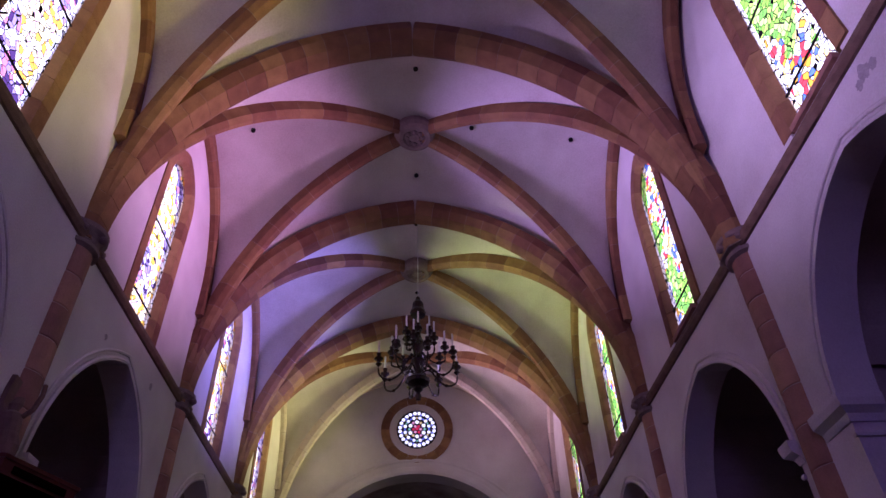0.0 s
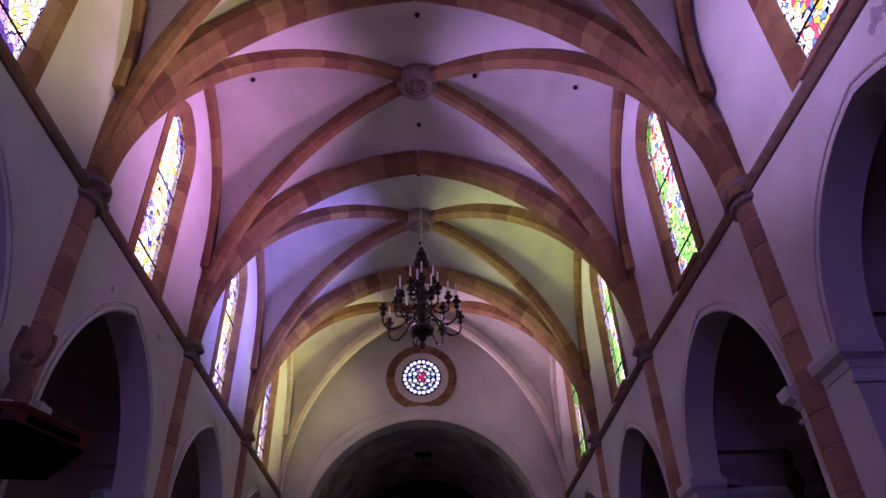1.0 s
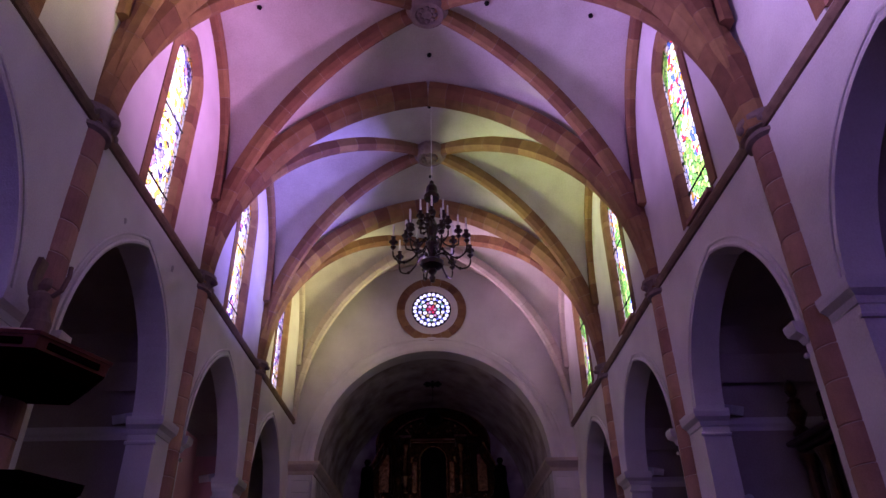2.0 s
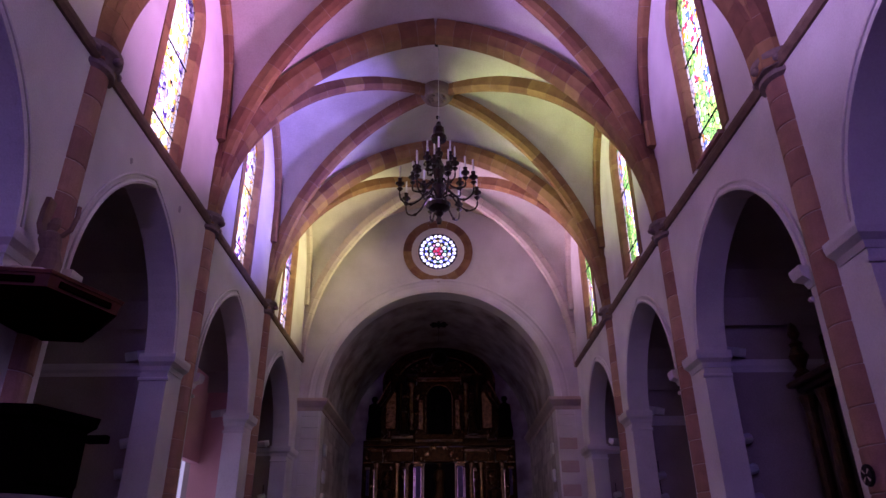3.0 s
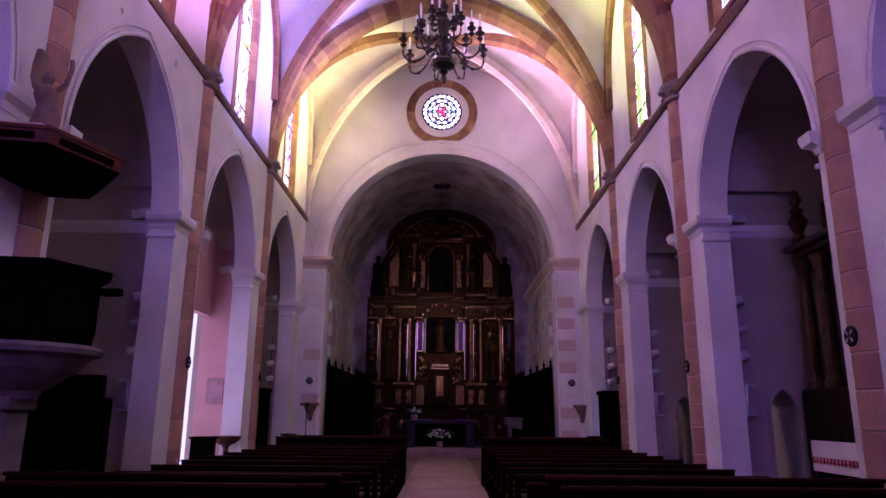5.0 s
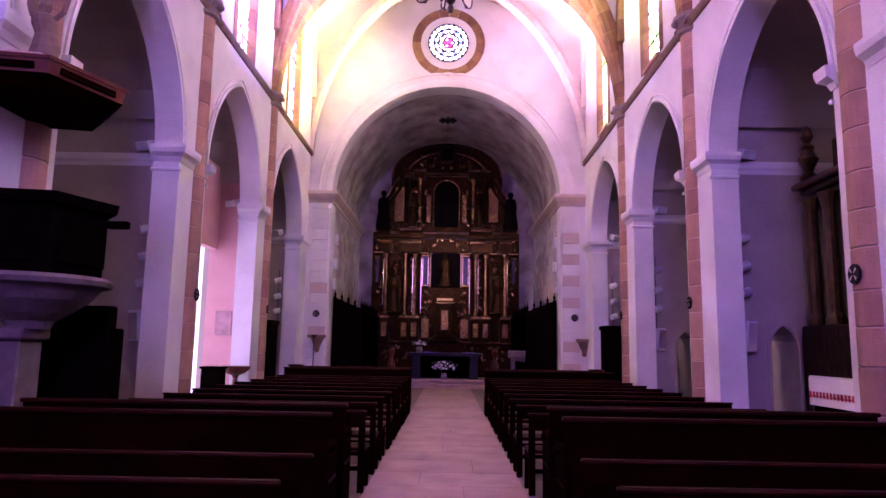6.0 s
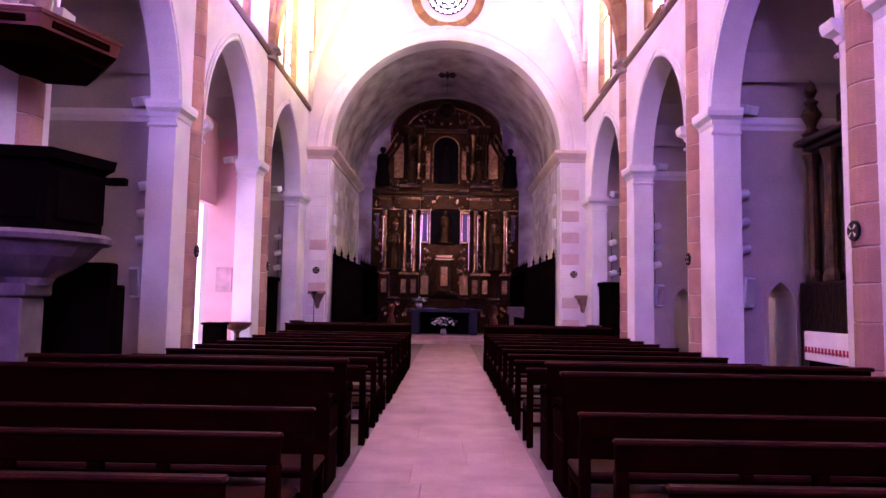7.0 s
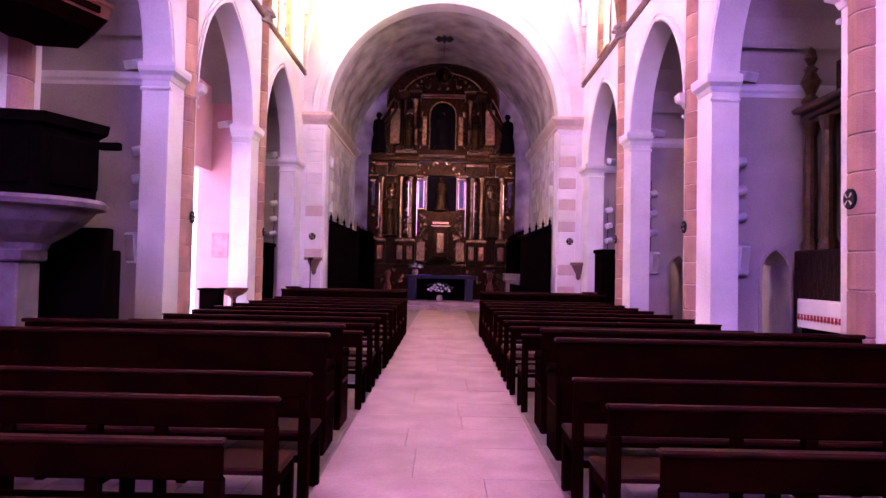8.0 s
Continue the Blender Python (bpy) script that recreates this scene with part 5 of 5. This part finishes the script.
# ---- crosses on the piers ----
def cross_disc(m):
    d = tagged(empty("consecration_cross", m), "dark round disc with a light cross fixed to the pier", "cross", group="consecration crosses")
    part("disc", lathe([(0.0, 0.03), (0.10, 0.03), (0.115, 0.02), (0.115, 0.0)], 20), IRON, d)
    for k in range(4):
        bm = bmesh.new()
        v = [bm.verts.new(p) for p in ((0.02, -0.004, 0.034), (0.085, -0.016, 0.034), (0.085, 0.016, 0.034), (0.02, 0.004, 0.034))]
        bm.faces.new(v)
        o = part("cross_arm", bm, PALE, d)
        o.rotation_euler = (0, 0, math.pi / 4 + k * math.pi / 2)


for x, y, turn in ((XL + 0.125, 12.5, 90), (XL + 0.125, 17.5, 90), (XL + 0.125, 7.55, 90), (face(1, 7.55) - 0.125, 7.55, -90), (XR - 0.125, 12.5, -90), (XR - 0.125, 17.5, -90)):
    cross_disc(pose(x, y, 2.43, 0, 90 if turn > 0 else -90, 0))
for x in (-4.38, 4.15):
    cross_disc(pose(x, YE - 0.063, 2.57, 90, 0, 0))


# ---- spot lamps, loudspeakers on the far jambs ----
def spot(m):
    sp = tagged(empty("spot_lamp", m), "small white cylindrical spot lamp on a wall bracket", "lamp", group="chapel spot lamps")
    part("bracket", boxes((-0.03, 0.03, -0.06, 0.0, -0.05, 0.05), bevel=0.006), WHITE, sp)
    o = part("lamp_body", lathe([(0.075, -0.1), (0.085, -0.09), (0.085, 0.1), (0.06, 0.12), (0.0, 0.12)], 12), WHITE, sp)
    o.matrix_basis = pose(0, -0.14, 0.0, 0, 75, 20)
    o = part("lens", lathe([(0.0, -0.085), (0.07, -0.085)], 12), IRON, sp)
    o.matrix_basis = pose(0, -0.14, 0.0, 0, 75, 20)


for side, x0 in ((-1, XL), (1, XR)):
    for i, y in enumerate(BAYS[3:]):
        yw = SHAFTS[3 + i] - 0.42 if i < 2 else 21.58
        xs = x0 + side * (THICK + 0.17)
        porch = side < 0 and i == 1                 # its side wall is bare but for a board
        for z in () if porch else (3.55, 3.05, 2.58):
            spot(pose(xs, yw, z))
        cable = None if porch else sweep([(xs + 0.02 * math.sin(q * 1.7) * 0.4, yw - 0.012, 2.1 + q * 0.2) for q in range(10)], circle(0.009, 6), up=Vector((0, 1, 0)))
        if cable:
            tagged(part("lamp_cable", cable, IRON), "thin dark cable running up to the spot lamps", "cable", group="lamp cables")
        o = tagged(part("flood_lamp", boxes((-0.16, 0.16, -0.28, -0.04, -0.08, 0.08), (-0.04, 0.04, -0.06, 0.0, -0.14, -0.02), bevel=0.012), WHITE), "white flood lamp standing on the impost moulding", "lamp", group="flood lamps")
        o.matrix_basis = pose(xs + side * 0.05, yw, A_SPRING + 0.27, 20, 0, side * 25)
        if i < 2 and not porch:
            ls = tagged(empty("loudspeaker", pose(xs + side * 0.02, yw - 0.06, 1.85, 6, 0, side * 22)), "slim white column loudspeaker on the chapel wall", "loudspeaker", group="loudspeakers")
            part("case", boxes((-0.12, 0.12, -0.16, 0.0, -0.28, 0.26), bevel=0.02), WHITE, ls)
            part("grille", boxes((-0.1, 0.1, -0.168, -0.162, -0.24, 0.22), bevel=0.004), SMOKED, ls)
        # moulding along the cross wall
        along([(x0 + side * THICK, yw, A_SPRING), (DEEP[side], yw, A_SPRING)], [(q * 0.45, z * 0.8) for q, z in IMP], PLASTER, "trim_chapel", "plaster moulding along the chapel wall", -side)

# ---- frames of the low passages between the chapels ----
for y in (12.08, 17.08):
    bm = sweep([(PASS_X - 0.27, y - 0.01, 0.0)] + [(PASS_X - 0.27 * math.cos(math.pi * i / 14), y - 0.01, 1.62 + 0.43 * math.sin(math.pi * i / 14)) for i in range(15)] + [(PASS_X + 0.27, y - 0.01, 0.0)], [(-0.03, -0.02), (0.03, -0.02), (0.03, 0.02), (-0.03, 0.02)], up=Vector((0, 1, 0)))
    tagged(part("trim_passage", bm, CHAPEL), "plaster edge round a low round-headed passage", "moulding", kind="structure")

# ---- altar of the south chapel ----
GILTWOOD = material("browned_gilt_wood", (0.085, 0.038, 0.011), 0.35, metal=0.5, spot=(0.02, 0.009, 0.004), scale=8, fine=50, bump=0.7)
sa = tagged(empty("side_altarpiece", pose(6.85, 10.6, 0)), "dark carved and gilded altarpiece in a side chapel", "altarpiece")
part("back_wall", boxes((-0.1, 0.3, -1.3, 1.0, 0.0, 4.6), bevel=0.02), CARVED, sa)
part("plinth", boxes((-0.85, 0.3, -1.3, 1.05, 0.0, 2.0), bevel=0.03), CARVED, sa)
part("cornice", boxes((-0.72, 0.3, -1.4, 1.1, 4.27, 4.36), (-0.86, 0.3, -1.4, 1.15, 4.36, 4.46), (-0.6, 0.3, -1.4, 1.05, 4.16, 4.27), bevel=0.03), GILTWOOD, sa)
for yy in (0.8, 0.25, -0.6):
    part("column", lathe([(0.16, 2.0), (0.16, 2.1), (0.11, 2.2), (0.12, 2.9), (0.1, 3.9), (0.17, 4.15)], 12, centre=(-0.7, yy, 0)), GILTWOOD, sa, "gilded column")
part("attic", boxes((-0.35, 0.3, -0.9, 0.7, 4.46, 5.2), bevel=0.04), GOLD, sa)
part("urn", lathe([(r, 4.46 + (z - 4.66) * 0.72) for r, z in ((0.12, 4.66), (0.16, 4.75), (0.07, 4.9), (0.1, 5.0), (0.17, 5.2), (0.09, 5.42), (0.12, 5.5), (0.05, 5.6), (0.11, 5.75), (0.07, 5.95), (0.0, 6.05))], 12, centre=(-0.7, 0.8, 0)), GILTWOOD, sa)
CLOTH = material("white_linen", (0.8, 0.78, 0.76), 0.85, spot=(0.72, 0.7, 0.68), scale=6, fine=90, bump=0.2)
REDTHREAD = material("red_embroidery", (0.55, 0.03, 0.06), 0.8, scale=10, fine=80, bump=0.1)
st = tagged(empty("side_altar_table", pose(6.28, 10.5, 0.22)), "dark altar table in the side chapel", "altar")
part("table", boxes((-0.3, 0.5, -1.1, 0.85, -0.22, 0.94), bevel=0.02), BLACKWOOD, st)
cl = tagged(empty("altar_linen", pose(6.28, 10.5, 0.22)), "white altar cloth with a red embroidered border", "cloth")
part("top_cloth", boxes((-0.34, 0.5, -1.14, 0.9, 0.945, 0.97), (-0.345, -0.325, -1.14, 0.9, 0.5, 0.945), (-0.34, 0.5, -1.145, -1.125, 0.5, 0.945), (-0.34, 0.3, 0.88, 0.9, 0.5, 0.945), bevel=0.006), CLOTH, cl)
for k in range(20):
    yy = -1.05 + k * 0.098
    o = part("embroidered_loop", boxes((-0.352, -0.346, yy, yy + 0.06, 0.62, 0.72), (-0.352, -0.346, yy, yy + 0.098, 0.64, 0.66), bevel=0.002), REDTHREAD, cl)
for k in range(8):
    xx = -0.32 + k * 0.098
    o = part("embroidered_loop", boxes((xx, xx + 0.06, -1.152, -1.146, 0.62, 0.72), (xx, xx + 0.098, -1.152, -1.146, 0.64, 0.66), bevel=0.002), REDTHREAD, cl)

# ---- side door in the north chapel: inner walls, opening, stoup ----
bm = boxes((-6.1, -5.9, 12.92, 14.2, 0, 6.0), (-6.1, -5.9, 14.2, 16.99, 3.9, 6.0))
PINK = material("pink_wash_plaster", (0.64, 0.33, 0.34), 0.9, spot=(0.52, 0.26, 0.27), scale=1.5, fine=40, bump=0.2)
tagged(part("wall_porch", bm, PINK), "pink washed inner wall round the side door", "wall", kind="structure")
tagged(part("wall_porch_side", boxes((-6.1, -5.36, 17.0, 17.075, 0, 6.5)), PINK), "pink washed side wall of the porch", "wall", kind="structure")
bm = boxes((-6.3, -6.25, 13.8, 17.06, 0.0, 4.2))
tagged(part("backdrop_doorway", bm, DOORDAY), "bright daylight behind the open side door", "sky", kind="structure")
stoup = tagged(empty("holy_water_stoup", pose(-5.0, 16.2, 0)), "reddish brown holy water basin on a slim foot", "stoup")
part("foot", lathe([(0.16, 0.0), (0.16, 0.06), (0.07, 0.12), (0.06, 0.75), (0.1, 0.82)], 14), REDWOOD, stoup)
part("basin", lathe([(0.08, 0.8), (0.22, 0.86), (0.32, 0.95), (0.34, 1.02), (0.30, 1.02), (0.2, 0.94), (0.0, 0.92)], 18), REDWOOD, stoup)
cab = tagged(empty("poor_box_stand", pose(-5.25, 15.4, 0)), "black wooden stand beside the side door", "stand")
part("case", boxes((-0.22, 0.22, -0.2, 0.2, 0.0, 0.98), bevel=0.02), BLACKWOOD, cab)
part("lid", boxes((-0.25, 0.25, -0.23, 0.23, 0.98, 1.03), bevel=0.01), BLACKWOOD, cab)
PINKBOARD = material("faded_pink_board", (0.50, 0.27, 0.30), 0.7, scale=4, fine=60, bump=0.05)
sign = tagged(part("notice_board", boxes((-0.2, 0.2, -0.04, 0.0, -0.3, 0.3), bevel=0.008), PINKBOARD), "small pinkish notice board on the porch wall", "sign")
sign.location = (-5.62, 16.99, 2.05)

# confessional in the far chapels, dark
for side, x, y in ((-1, -5.9, 20.9), (1, 5.3, 20.9)):
    cf = tagged(empty("confessional", pose(x, y, 0)), "black wooden confessional in the far chapel", "confessional", group="confessionals")
    part("case", boxes((-0.55, 0.55, -0.4, 0.5, 0.0, 2.15), bevel=0.02), BLACKWOOD, cf)
    part("cornice", boxes((-0.6, 0.6, -0.46, 0.5, 2.15, 2.27), bevel=0.02), BLACKWOOD, cf)
    part("door", boxes((-0.3, 0.3, -0.43, -0.405, 0.15, 1.95), bevel=0.01), BLACKWOOD, cf)

# iron railing post, dark basins before the chancel
post = tagged(empty("iron_stand", pose(-4.05, 20.6, 0)), "thin iron candle stand near the chancel", "candle stand")
part("rod", lathe([(0.12, 0.0), (0.12, 0.03), (0.015, 0.06), (0.015, 1.75), (0.09, 1.8), (0.09, 1.84)], 10), IRON, post)
for x, y in ((-4.4, 19.9), (4.3, 20.0)):
    bs = tagged(empty("votive_stand", pose(x, y, 0)), "dark metal votive bowl on a foot", "votive stand", group="votive stands")
    part("bowl", lathe([(0.05, 0.88), (0.2, 0.92), (0.24, 0.98), (0.2, 0.98), (0.0, 0.93)], 14), IRON, bs)
    part("foot", lathe([(0.14, 0.0), (0.14, 0.03), (0.03, 0.07), (0.03, 0.88)], 10), IRON, bs)

# ---- floor stones ----
rng = random.Random(3)
aisle = tagged(empty("pavement_aisle"), "pale worn stone slabs of the middle aisle", "pavement", kind="structure")
y = -7.4
while y < 25.85:
    h = min(rng.uniform(0.55, 1.0), 25.88 - y)
    edge = [-0.88, rng.uniform(-0.35, 0.35), 0.86]
    for a, b_ in zip(edge, edge[1:]):
        part("slab", boxes((a + 0.003, b_ - 0.003, y + 0.003, y + h - 0.003, -0.02, 0.012 + rng.uniform(0, 0.002)), bevel=0.004), AISLE, aisle)
    y += h
pave = tagged(empty("pavement_nave"), "worn brown floor tiles under the pews", "pavement", kind="structure")
for s in (-1, 1):
    y = 1.6
    while y < 12:
        x = 0.9
        while x < 3.2:
            part("floor_tile", boxes((*sorted((s * (x + 0.004), s * (x + 0.446))), y + 0.004, y + 0.446, -0.02, 0.006 + rng.uniform(0, 0.003))), FLOOR, pave)
            x += 0.45
        y += 0.45

# squared stones of the chancel side walls
for s in (-1, 1):
    xw = CX + s * C_HALF
    wall = tagged(empty("wall_ashlar_facing"), "facing of squared pale and grey stones on the chancel wall", "wall", kind="structure")
    shapes = []
    for w in (0.42, 0.55, 0.68):
        bm = boxes((min(0, -s * 0.012), max(0, -s * 0.012), 0.005, w - 0.005, 0.005, 0.335), bevel=0.004)
        shapes.append((w, mesh_from("stone_block", bm, ASHLAR)))
    z = 2.6
    while z < 6.0:
        y = YE + 0.75 + rng.uniform(0, 0.3)
        while y < YB - 0.8:
            w, me = shapes[rng.randrange(3)]
            ob = new("stone_block", me)
            ob.parent = wall
            ob.location = (xw + s * rng.uniform(0.0, 0.006), y, z)
            y += w
        z += 0.34
